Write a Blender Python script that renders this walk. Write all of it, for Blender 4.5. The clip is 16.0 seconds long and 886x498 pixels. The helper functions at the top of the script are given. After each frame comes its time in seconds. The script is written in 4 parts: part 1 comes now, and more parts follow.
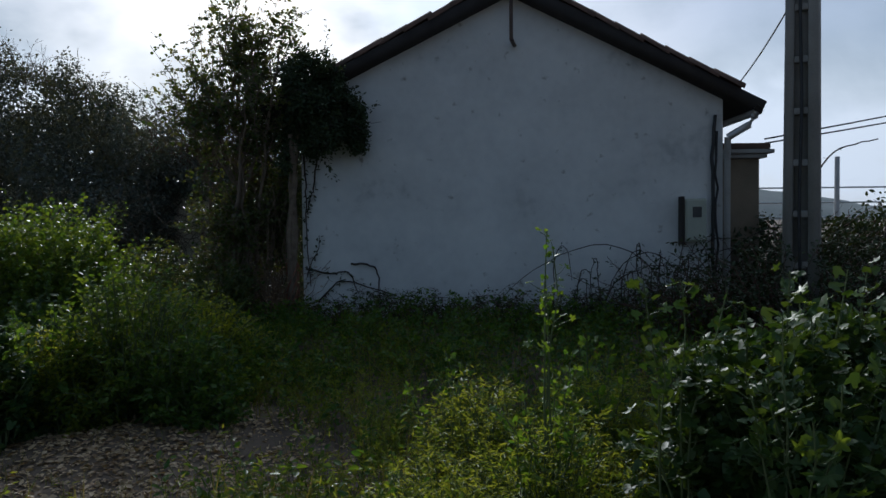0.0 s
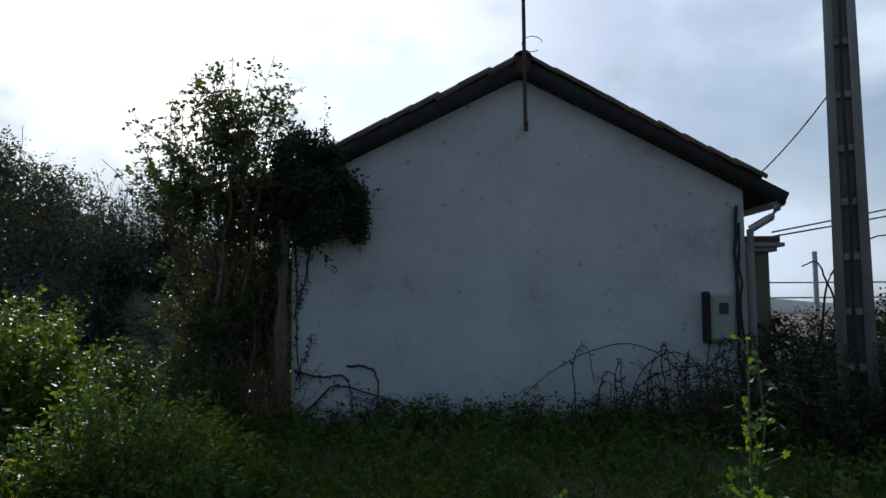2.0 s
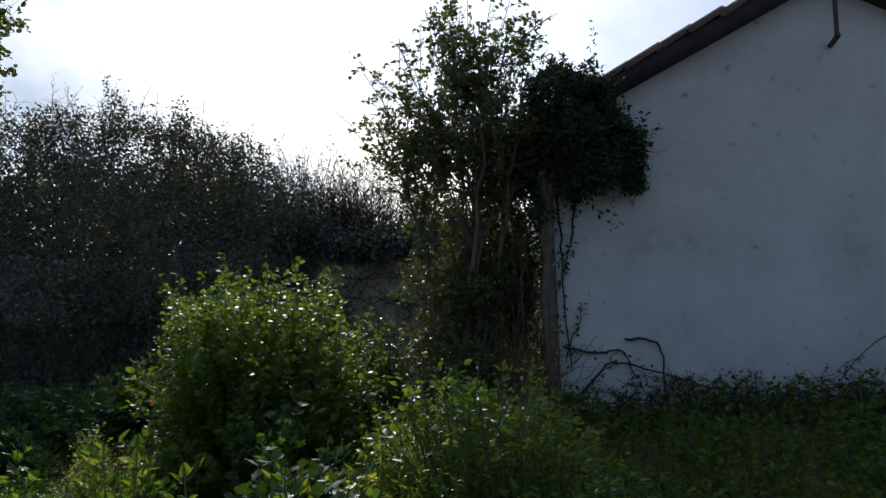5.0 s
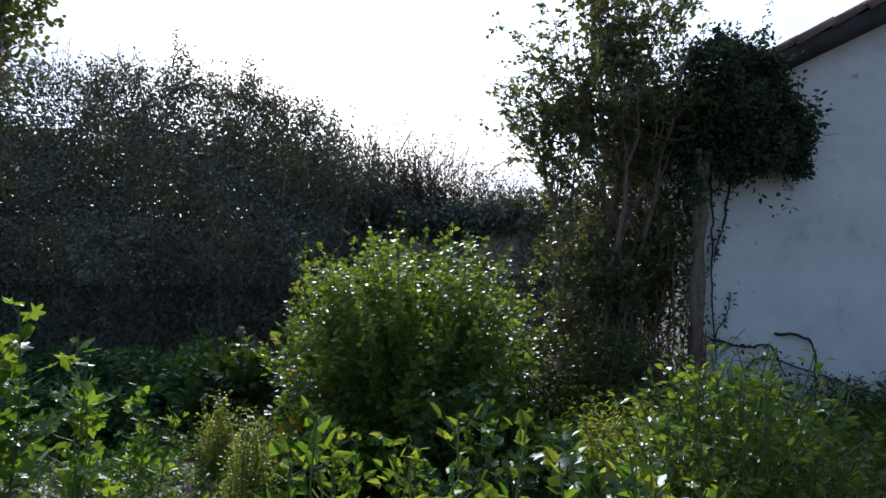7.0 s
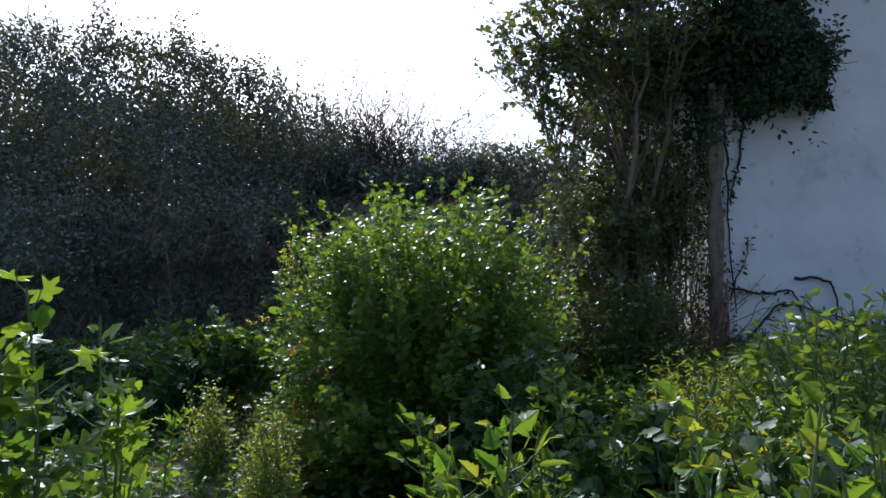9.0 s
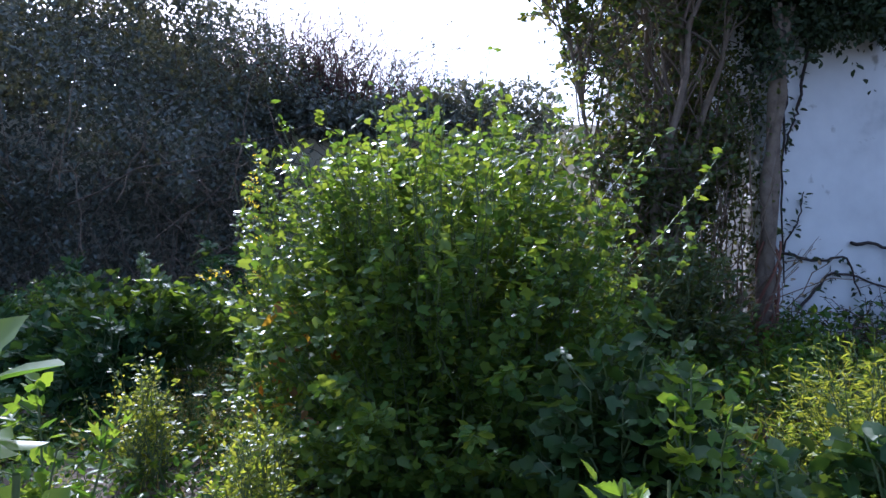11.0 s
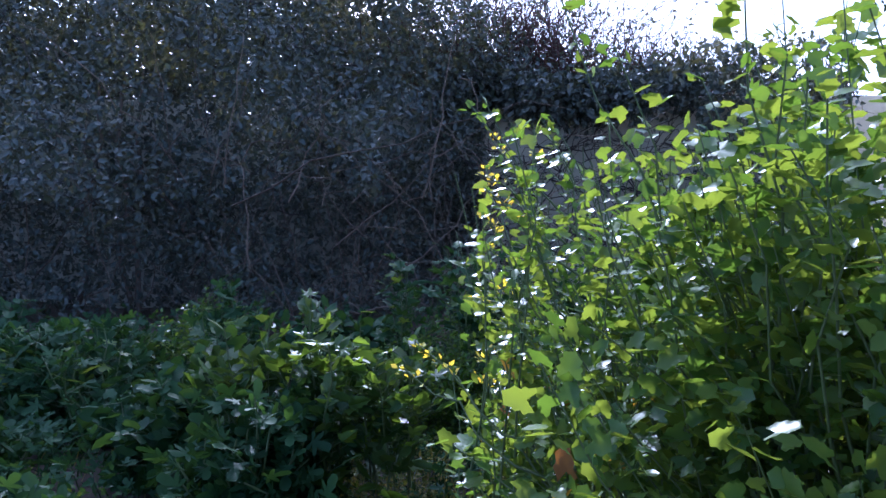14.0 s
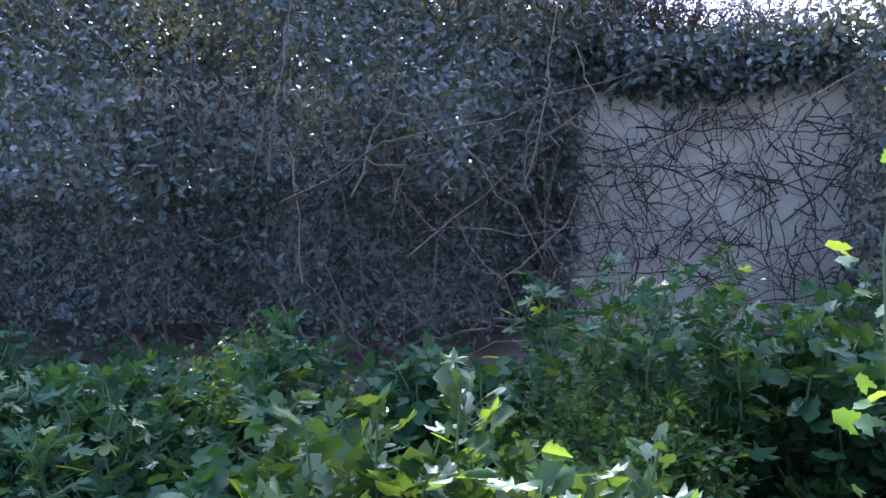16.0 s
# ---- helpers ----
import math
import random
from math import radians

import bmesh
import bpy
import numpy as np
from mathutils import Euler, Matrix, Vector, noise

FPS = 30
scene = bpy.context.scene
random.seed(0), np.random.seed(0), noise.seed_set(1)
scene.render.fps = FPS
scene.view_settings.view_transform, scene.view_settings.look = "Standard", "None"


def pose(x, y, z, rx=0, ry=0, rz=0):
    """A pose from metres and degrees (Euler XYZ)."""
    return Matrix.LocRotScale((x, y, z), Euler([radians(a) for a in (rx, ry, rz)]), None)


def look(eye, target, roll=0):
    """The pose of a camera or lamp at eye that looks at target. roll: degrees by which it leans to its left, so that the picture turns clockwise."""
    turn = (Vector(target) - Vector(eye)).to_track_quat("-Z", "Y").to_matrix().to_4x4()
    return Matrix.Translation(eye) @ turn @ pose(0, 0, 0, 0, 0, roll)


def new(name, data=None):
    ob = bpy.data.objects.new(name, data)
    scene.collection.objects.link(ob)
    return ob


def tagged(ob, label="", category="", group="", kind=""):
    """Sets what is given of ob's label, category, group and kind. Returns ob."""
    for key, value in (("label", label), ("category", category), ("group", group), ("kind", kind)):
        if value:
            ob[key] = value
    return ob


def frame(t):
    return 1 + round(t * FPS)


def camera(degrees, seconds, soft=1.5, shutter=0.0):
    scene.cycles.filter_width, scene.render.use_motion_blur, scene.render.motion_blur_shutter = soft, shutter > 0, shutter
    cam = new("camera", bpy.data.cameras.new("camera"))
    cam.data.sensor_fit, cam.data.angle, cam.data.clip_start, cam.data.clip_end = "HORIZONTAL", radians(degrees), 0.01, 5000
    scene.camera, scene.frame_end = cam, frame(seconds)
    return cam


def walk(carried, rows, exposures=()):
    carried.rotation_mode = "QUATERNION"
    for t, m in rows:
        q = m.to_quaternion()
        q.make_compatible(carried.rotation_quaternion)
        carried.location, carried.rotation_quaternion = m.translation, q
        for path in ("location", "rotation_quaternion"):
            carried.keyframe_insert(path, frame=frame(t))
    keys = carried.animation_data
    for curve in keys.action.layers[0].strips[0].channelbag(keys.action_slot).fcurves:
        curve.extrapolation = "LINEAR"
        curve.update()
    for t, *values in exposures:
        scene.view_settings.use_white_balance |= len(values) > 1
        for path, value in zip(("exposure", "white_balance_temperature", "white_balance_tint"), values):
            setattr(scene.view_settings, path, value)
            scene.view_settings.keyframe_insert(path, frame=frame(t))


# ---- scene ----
cam = camera(59.5, 16.0)

PATH = [
    (0, (0.926, 1.269, 1.607), (0.873, 3.267, 1.535), -0.6),
    (0.5, (0.674, 1.428, 1.609), (0.683, 3.427, 1.55), -1.2),
    (1, (0.439, 1.739, 1.63), (0.546, 3.736, 1.642), -2.4),
    (1.5, (0.198, 1.949, 1.65), (0.392, 3.936, 1.767), -2.5),
    (2, (-0.01, 2.213, 1.663), (0.128, 4.201, 1.827), -0.5),
    (2.5, (-0.196, 2.497, 1.662), (-0.337, 4.479, 1.889), -2.0),
    (3, (-0.496, 2.739, 1.666), (-0.661, 4.729, 1.793), -1.6),
    (3.5, (-0.754, 2.937, 1.704), (-0.967, 4.923, 1.797), -2.3),
    (4, (-1.072, 3.173, 1.739), (-1.275, 5.158, 1.881), -3.9),
    (6.5, (-2.671, 3.831, 1.642), (-2.669, 5.831, 1.613), 1.0),
    (7, (-3.023, 3.933, 1.627), (-3.142, 5.929, 1.672), 1.0),
    (7.5, (-3.331, 3.922, 1.619), (-3.455, 5.916, 1.539), -1.1),
    (8, (-3.553, 4.037, 1.583), (-3.672, 6.034, 1.562), -4.2),
    (9.2, (-3.7, 4.75, 1.54), (-3.58, 6.75, 1.5), -1.2),
    (9.9, (-3.92, 5.2, 1.5), (-3.68, 7.18, 1.45), 0.6),
    (10.5, (-4.137, 5.553, 1.465), (-3.8, 7.524, 1.397), 1.7),
    (11, (-4.169, 5.937, 1.461), (-3.878, 7.91, 1.302), 0.4),
    (11.5, (-4.194, 6.304, 1.425), (-3.996, 8.285, 1.232), -0.6),
    (12, (-4.166, 6.726, 1.417), (-4.132, 8.713, 1.196), 1.2),
    (12.5, (-4.223, 7.038, 1.443), (-4.369, 9.025, 1.268), -0.9),
    (13, (-4.267, 7.42, 1.466), (-4.446, 9.409, 1.36), -2.3),
    (13.5, (-4.339, 7.745, 1.47), (-4.631, 9.717, 1.302), 1.5),
    (14, (-4.553, 8.026, 1.504), (-4.708, 10.012, 1.317), 0.1),
    (14.5, (-4.712, 8.433, 1.466), (-4.889, 10.417, 1.284), -1.1),
    (15, (-4.821, 8.787, 1.5), (-5.103, 10.754, 1.275), -1.5),
    (15.5, (-5.046, 9.173, 1.443), (-5.244, 11.15, 1.211), 1.5),
    (16, (-5.19, 9.436, 1.45), (-5.414, 11.413, 1.25), -0.5),
]
walk(cam, [(t, look(eye, target, roll)) for t, eye, target, roll in PATH],
     exposures=[(0, -0.4, 5500, 9), (0.5, 0.75, 5500, 9), (1, 0.75, 5500, 9), (1.5, -0.2, 5500, 8), (2, -0.3, 5500, 8), (3, -0.6, 5600, 9), (4, -0.5, 5600, 10), (6.5, 0.6, 5400, 13), (8, 0.75, 5300, 14), (10.5, 1.35, 5100, 21), (11.5, 1.65, 4800, 27), (12.5, 1.65, 4600, 28), (13.5, 1.65, 4600, 28), (14.5, 1.75, 4600, 30), (16, 2.7, 4800, 29)])

# ---- sky and sun ----
SUN_AZ, SUN_EL = radians(13), radians(33)      # azimuth to the left of +y
sun_dir = Vector((-math.sin(SUN_AZ) * math.cos(SUN_EL), math.cos(SUN_AZ) * math.cos(SUN_EL), math.sin(SUN_EL)))
world = bpy.data.worlds.new("world")
scene.world = world
world.use_nodes = True
wn, wl = world.node_tree.nodes, world.node_tree.links
wn.clear()
w_out, w_bg = wn.new("ShaderNodeOutputWorld"), wn.new("ShaderNodeBackground")
w_sky, w_co = wn.new("ShaderNodeTexSky"), wn.new("ShaderNodeTexCoord")
w_sky.sky_type, w_sky.sun_disc = "NISHITA", False
w_sky.sun_elevation, w_sky.sun_rotation = SUN_EL, -SUN_AZ
w_sky.air_density, w_sky.dust_density = 1.0, 2.5
w_noise, w_ramp, w_mix = wn.new("ShaderNodeTexNoise"), wn.new("ShaderNodeValToRGB"), wn.new("ShaderNodeMixRGB")
w_map = wn.new("ShaderNodeMapping")
w_map.inputs["Scale"].default_value = (1.0, 1.0, 1.7)
w_noise.inputs["Scale"].default_value, w_noise.inputs["Detail"].default_value = 3.2, 7
w_ramp.color_ramp.elements[0].position, w_ramp.color_ramp.elements[1].position = 0.36, 0.62
w_dot, w_glow, w_cloud = wn.new("ShaderNodeVectorMath"), wn.new("ShaderNodeMapRange"), wn.new("ShaderNodeMixRGB")
w_dot.operation = "DOT_PRODUCT"
w_dot.inputs[1].default_value = sun_dir
w_glow.inputs[1].default_value, w_glow.inputs[2].default_value = 0.1, 1.0
w_cloud.inputs[1].default_value, w_cloud.inputs[2].default_value = (2.6, 2.92, 3.25, 1), (13.0, 13.2, 13.3, 1)
wl.new(w_co.outputs["Generated"], w_dot.inputs[0])
wl.new(w_dot.outputs["Value"], w_glow.inputs[0])
wl.new(w_glow.outputs[0], w_cloud.inputs[0])
w_n2, w_r2, w_shade = wn.new("ShaderNodeTexNoise"), wn.new("ShaderNodeValToRGB"), wn.new("ShaderNodeMixRGB")
w_n2.inputs["Scale"].default_value, w_n2.inputs["Detail"].default_value, w_n2.inputs["Distortion"].default_value = 3.4, 6, 0.2
w_r2.color_ramp.elements[0].position, w_r2.color_ramp.elements[1].position = 0.40, 0.62
w_r2.color_ramp.elements[0].color, w_r2.color_ramp.elements[1].color = (0.42, 0.47, 0.5, 1), (1, 1, 1, 1)
w_shade.blend_type, w_shade.inputs[0].default_value = "MULTIPLY", 1.0
wl.new(w_map.outputs[0], w_n2.inputs[0])
wl.new(w_n2.outputs[0], w_r2.inputs[0])
wl.new(w_cloud.outputs[0], w_shade.inputs[1])
wl.new(w_r2.outputs[0], w_shade.inputs[2])
wl.new(w_shade.outputs[0], w_mix.inputs[2])
wl.new(w_co.outputs["Generated"], w_map.inputs[0])
wl.new(w_map.outputs[0], w_noise.inputs[0])
wl.new(w_noise.outputs[0], w_ramp.inputs[0])
wl.new(w_ramp.outputs[0], w_mix.inputs[0])
wl.new(w_sky.outputs[0], w_mix.inputs[1])
wl.new(w_mix.outputs[0], w_bg.inputs[0])
w_bg.inputs[1].default_value = 0.1
wl.new(w_bg.outputs[0], w_out.inputs[0])
sun_data = bpy.data.lights.new("sun", "SUN")
sun_data.energy, sun_data.angle, sun_data.color = 3.0, radians(1.0), (1.0, 0.93, 0.82)
sun = new("sun", sun_data)
sun.matrix_world = look(sun_dir * 50, (0, 0, 0))

# ---- materials ----
def material(name, colours, scale=4.0, rough=0.8, bump=0.3, fine=60.0, metal=0.0, island=False, through_light=0.0, gloss=0.5):
    """Noise at two scales blends the colours; island: each leaf or piece takes its own blend."""
    m = bpy.data.materials.new(name)
    m.use_nodes = True
    n, l = m.node_tree.nodes, m.node_tree.links
    b, out = n["Principled BSDF"], n["Material Output"]
    tc = n.new("ShaderNodeTexCoord")
    a, f = n.new("ShaderNodeTexNoise"), n.new("ShaderNodeTexNoise")
    a.inputs["Scale"].default_value, a.inputs["Detail"].default_value = scale, 6
    f.inputs["Scale"].default_value, f.inputs["Detail"].default_value = fine, 4
    geo = n.new("ShaderNodeNewGeometry")
    for t in (a, f):
        l.new(geo.outputs["Position"], t.inputs[0])
    mixer = n.new("ShaderNodeMath")
    mixer.operation = "MULTIPLY_ADD"
    mixer.inputs[1].default_value = 0.35
    add = n.new("ShaderNodeMath")
    add.operation = "MULTIPLY_ADD"
    l.new(f.outputs[0], mixer.inputs[0])
    l.new(add.outputs[0], mixer.inputs[2])
    l.new(a.outputs[0], add.inputs[0])
    add.inputs[1].default_value = 0.35 if island else 0.9
    if island:
        half = n.new("ShaderNodeMath")
        half.operation = "MULTIPLY"
        half.inputs[1].default_value = 0.6
        l.new(geo.outputs["Random Per Island"], half.inputs[0])
        l.new(half.outputs[0], add.inputs[2])
    else:
        add.inputs[2].default_value = -0.1
    ramp = n.new("ShaderNodeValToRGB")
    els = ramp.color_ramp.elements
    while len(els) < len(colours):
        els.new(0.5)
    for k, c in enumerate(colours):
        els[k].position = 0.2 + 0.6 * k / max(1, len(colours) - 1)
        els[k].color = (*c, 1)
    l.new(mixer.outputs[0], ramp.inputs[0])
    l.new(ramp.outputs[0], b.inputs["Base Color"])
    b.inputs["Roughness"].default_value, b.inputs["Metallic"].default_value = rough, metal
    b.inputs["Specular IOR Level"].default_value = gloss
    if bump:
        bp = n.new("ShaderNodeBump")
        bp.inputs["Strength"].default_value, bp.inputs["Distance"].default_value = bump, 0.01
        l.new(mixer.outputs[0], bp.inputs["Height"])
        l.new(bp.outputs[0], b.inputs["Normal"])
    if through_light:
        tr, ms, br = n.new("ShaderNodeBsdfTranslucent"), n.new("ShaderNodeMixShader"), n.new("ShaderNodeMixRGB")
        br.blend_type, br.inputs[0].default_value = "MULTIPLY", 1.0
        br.inputs[2].default_value = (3.1, 2.35, 0.65, 1)
        l.new(ramp.outputs[0], br.inputs[1])
        l.new(br.outputs[0], tr.inputs[0])
        ms.inputs[0].default_value = through_light
        l.new(b.outputs[0], ms.inputs[1])
        l.new(tr.outputs[0], ms.inputs[2])
        l.new(ms.outputs[0], out.inputs[0])
    return m


LEAF = dict(scale=2.0, fine=30, bump=0.1, island=True)
M_MALLOW = material("mallow_leaf", [(0.03, 0.075, 0.015), (0.05, 0.12, 0.02), (0.09, 0.16, 0.025)], rough=0.44, gloss=0.3, through_light=0.46, **LEAF)
M_BUSH = material("bush_leaf", [(0.035, 0.08, 0.018), (0.06, 0.125, 0.024), (0.1, 0.16, 0.03)], rough=0.38, through_light=0.4, gloss=0.34, **LEAF)
M_HEDGE = material("hedge_leaf", [(0.036, 0.05, 0.044), (0.058, 0.08, 0.066), (0.092, 0.104, 0.082)], rough=0.42, through_light=0.14, **LEAF)
M_TREE = material("tree_leaf", [(0.025, 0.05, 0.016), (0.045, 0.085, 0.024), (0.09, 0.11, 0.036)], rough=0.4, through_light=0.28, **LEAF)
M_IVY = material("ivy_leaf", [(0.015, 0.03, 0.014), (0.025, 0.046, 0.018), (0.04, 0.058, 0.024)], rough=0.55, gloss=0.3, through_light=0.1, **LEAF)
# weed leaf with the hedge's shade put into its darker colours
M_SHADE_WEED = material("shade_darkened_leaf", [(0.012, 0.037, 0.015), (0.022, 0.06, 0.022), (0.034, 0.08, 0.028)], rough=0.6, gloss=0.18, through_light=0.25, **LEAF)
# shaded copy of the bush leaf: darker colours, less light let through
M_DIM_BUSH = material("dimmed_bush_leaf", [(0.018, 0.045, 0.013), (0.03, 0.07, 0.018), (0.05, 0.09, 0.024)], rough=0.46, gloss=0.28, through_light=0.22, **LEAF)
M_WEED = material("weed_leaf", [(0.02, 0.06, 0.012), (0.04, 0.1, 0.018), (0.08, 0.14, 0.025)], rough=0.4, through_light=0.4, gloss=0.34, **LEAF)
M_LIME = material("lime_leaf", [(0.065, 0.12, 0.022), (0.1, 0.16, 0.03), (0.155, 0.2, 0.04)], rough=0.42, through_light=0.52, gloss=0.34, **LEAF)
M_GRASS = material("grass_blade", [(0.04, 0.09, 0.02), (0.08, 0.13, 0.03), (0.2, 0.19, 0.08)], rough=0.45, through_light=0.4, gloss=0.34, **LEAF)
M_RUST = material("rust_leaf", [(0.12, 0.05, 0.015), (0.2, 0.1, 0.02), (0.25, 0.18, 0.03)], rough=0.5, through_light=0.35, **LEAF)
M_FLOWER = material("yellow_petal", [(0.4, 0.4, 0.04), (0.55, 0.5, 0.05)], rough=0.5, through_light=0.3, **LEAF)
M_LITTER = material("dry_leaf", [(0.09, 0.055, 0.03), (0.24, 0.165, 0.09), (0.42, 0.33, 0.2)], rough=0.55, through_light=0.1, **LEAF)
M_STEM = material("green_stem", [(0.06, 0.085, 0.03), (0.13, 0.165, 0.055)], scale=8, rough=0.6)
M_TWIG = material("dry_twig", [(0.045, 0.028, 0.018), (0.1, 0.068, 0.042), (0.19, 0.135, 0.09)], scale=3, rough=0.8, island=True)
M_VINE = material("dark_vine", [(0.018, 0.014, 0.012), (0.05, 0.035, 0.028)], scale=6, rough=0.8)
M_REDSTEM = material("red_stem", [(0.05, 0.022, 0.018), (0.1, 0.045, 0.03)], scale=5, rough=0.7, island=True)
M_BARK = material("bark", [(0.07, 0.05, 0.035), (0.16, 0.12, 0.085), (0.24, 0.19, 0.14)], scale=12, rough=0.9, bump=0.6)
M_SOIL = material("soil", [(0.045, 0.034, 0.024), (0.1, 0.075, 0.052), (0.18, 0.14, 0.095)], scale=1.6, rough=0.95, bump=0.9, fine=24)
M_LIME_WASH = material("limewash", [(0.4, 0.41, 0.4), (0.62, 0.62, 0.6), (0.7, 0.7, 0.675), (0.76, 0.76, 0.73)], scale=1.4, rough=0.9, bump=0.55, fine=9)
M_RENDER = material("grey_render", [(0.27, 0.245, 0.18), (0.45, 0.42, 0.32), (0.56, 0.52, 0.4)], scale=1.4, rough=0.9, bump=0.5, fine=14)
M_OCHRE = material("ochre_render", [(0.13, 0.1, 0.07), (0.22, 0.175, 0.12), (0.3, 0.235, 0.165)], scale=2, rough=0.9, bump=0.4)
M_BRICK = material("red_masonry", [(0.14, 0.06, 0.04), (0.25, 0.11, 0.07)], scale=5, rough=0.9)
M_TILE = material("clay_tile", [(0.045, 0.034, 0.027), (0.1, 0.06, 0.042), (0.17, 0.095, 0.065)], scale=5, rough=0.85, bump=0.5)
M_WOOD = material("dark_timber", [(0.018, 0.015, 0.014), (0.04, 0.034, 0.03)], scale=6, rough=0.8)
M_CONC = material("concrete", [(0.2, 0.19, 0.175), (0.31, 0.3, 0.275), (0.38, 0.365, 0.34)], scale=3, rough=0.85, bump=0.4)
M_BLACK = material("black_rubber", [(0.012, 0.012, 0.013), (0.03, 0.03, 0.03)], scale=9, rough=0.5)
M_STEEL = material("painted_steel", [(0.06, 0.045, 0.04), (0.12, 0.08, 0.06)], scale=9, rough=0.6, metal=0.4)
M_ZINC = material("zinc", [(0.4, 0.41, 0.42), (0.6, 0.61, 0.62)], scale=6, rough=0.45, metal=0.5)
M_BOX = material("grey_plastic", [(0.36, 0.38, 0.31), (0.46, 0.48, 0.39)], scale=4, rough=0.55, bump=0.05)
M_PANE = material("dark_glass", [(0.05, 0.05, 0.05), (0.1, 0.1, 0.1)], scale=4, rough=0.15, bump=0)
M_FENCE = material("galvanised_post", [(0.45, 0.46, 0.47), (0.6, 0.61, 0.62)], scale=5, rough=0.5, metal=0.2)
M_HILL = material("far_hill", [(0.09, 0.12, 0.13), (0.14, 0.17, 0.18)], scale=0.05, rough=1.0, bump=0, fine=0.4)

# small dark pits and grey weathering on the limewash
nt = M_LIME_WASH.node_tree
pit, pr, pm, pg = nt.nodes.new("ShaderNodeTexNoise"), nt.nodes.new("ShaderNodeValToRGB"), nt.nodes.new("ShaderNodeMixRGB"), nt.nodes.new("ShaderNodeNewGeometry")
pit.inputs["Scale"].default_value, pit.inputs["Detail"].default_value = 7.0, 5
pr.color_ramp.elements[0].position, pr.color_ramp.elements[1].position = 0.64, 0.74
pr.color_ramp.elements[0].color, pr.color_ramp.elements[1].color = (1, 1, 1, 1), (0.5, 0.48, 0.44, 1)
pm.blend_type, pm.inputs[0].default_value = "MULTIPLY", 1.0
wash = nt.nodes["Principled BSDF"].inputs["Base Color"]
nt.links.new(pg.outputs["Position"], pit.inputs[0])
nt.links.new(pit.outputs[0], pr.inputs[0])
nt.links.new(wash.links[0].from_socket, pm.inputs[1])
nt.links.new(pr.outputs[0], pm.inputs[2])
nt.links.new(pm.outputs[0], wash)


# ---- mesh helpers ----
def mesh_np(name, verts, tris, mat, smooth=False):
    me = bpy.data.meshes.new(name)
    verts, tris = np.asarray(verts, dtype=np.float32), np.asarray(tris, dtype=np.int32)
    me.vertices.add(len(verts))
    me.vertices.foreach_set("co", verts.ravel())
    me.loops.add(tris.size)
    me.loops.foreach_set("vertex_index", tris.ravel())
    me.polygons.add(len(tris))
    me.polygons.foreach_set("loop_start", np.arange(0, tris.size, tris.shape[1], dtype=np.int32))
    if smooth:
        me.polygons.foreach_set("use_smooth", np.ones(len(tris), dtype=bool))
    me.update(calc_edges=True)
    me.materials.append(mat)
    return me


def part(name, me, parent, label=""):
    ob = new(name, me)
    ob.parent = parent
    if name.endswith(("foliage", "mass", "tangle", "spray", "crown")):
        tagged(ob, kind="stuff")
    return tagged(ob, label)


def thing(name, label, category, at=(0, 0, 0), group="", kind=""):
    ob = new(name)
    ob.location = at
    ob.empty_display_size = 0.1
    return tagged(ob, label, category, group, kind)


def join(pieces):
    """Joins (verts, faces) pairs into one."""
    vs, fs, k = [], [], 0
    for v, f in pieces:
        vs.append(v)
        fs.append(f + k)
        k += len(v)
    return np.concatenate(vs), np.concatenate(fs)


def tubes(paths, r0, r1, sides=5):
    """Tapered tubes along paths of shape (P, m, 3)."""
    p = np.asarray(paths, float)
    P, m, _ = p.shape
    t = np.gradient(p, axis=1)
    t /= np.linalg.norm(t, axis=2, keepdims=True) + 1e-9
    ref = np.where(np.abs(t[..., 2:3]) < 0.9, [0, 0, 1.0], [1.0, 0, 0])
    a = np.cross(t, ref)
    a /= np.linalg.norm(a, axis=2, keepdims=True) + 1e-9
    b = np.cross(t, a)
    r0, r1 = np.broadcast_to(r0, P), np.broadcast_to(r1, P)
    s = np.linspace(0, 1, m)
    r = r0[:, None] * (1 - s) + r1[:, None] * s
    ang = np.arange(sides) * 2 * np.pi / sides
    ring = a[:, :, None] * np.cos(ang)[:, None] + b[:, :, None] * np.sin(ang)[:, None]
    v = (p[:, :, None] + ring * r[:, :, None, None]).reshape(-1, 3)
    k = np.arange(P)[:, None, None] * m * sides + np.arange(m - 1)[:, None] * sides
    j = np.arange(sides)
    q = np.stack([k + j, k + (j + 1) % sides, k + sides + (j + 1) % sides, k + sides + j], -1).reshape(-1, 4)
    return v, q


def box(x0, x1, y0, y1, z0, z1):
    v = np.array([(x, y, z) for x in (x0, x1) for y in (y0, y1) for z in (z0, z1)], float)
    f = np.array([(0, 1, 3, 2), (4, 6, 7, 5), (0, 4, 5, 1), (2, 3, 7, 6), (0, 2, 6, 4), (1, 5, 7, 3)])
    return v, f


def bevelled(name, boxes, mat, width=0.01):
    """Boxes joined into one mesh, with rounded edges."""
    bm = bmesh.new()
    for b in boxes:
        v, f = box(*b)
        vs = [bm.verts.new(c) for c in v]
        for face in f:
            bm.faces.new([vs[i] for i in face])
    bmesh.ops.recalc_face_normals(bm, faces=bm.faces)
    bmesh.ops.bevel(bm, geom=list(bm.edges), offset=width, segments=2, affect="EDGES", profile=0.6)
    me = bpy.data.meshes.new(name)
    bm.to_mesh(me)
    bm.free()
    me.materials.append(mat)
    return me


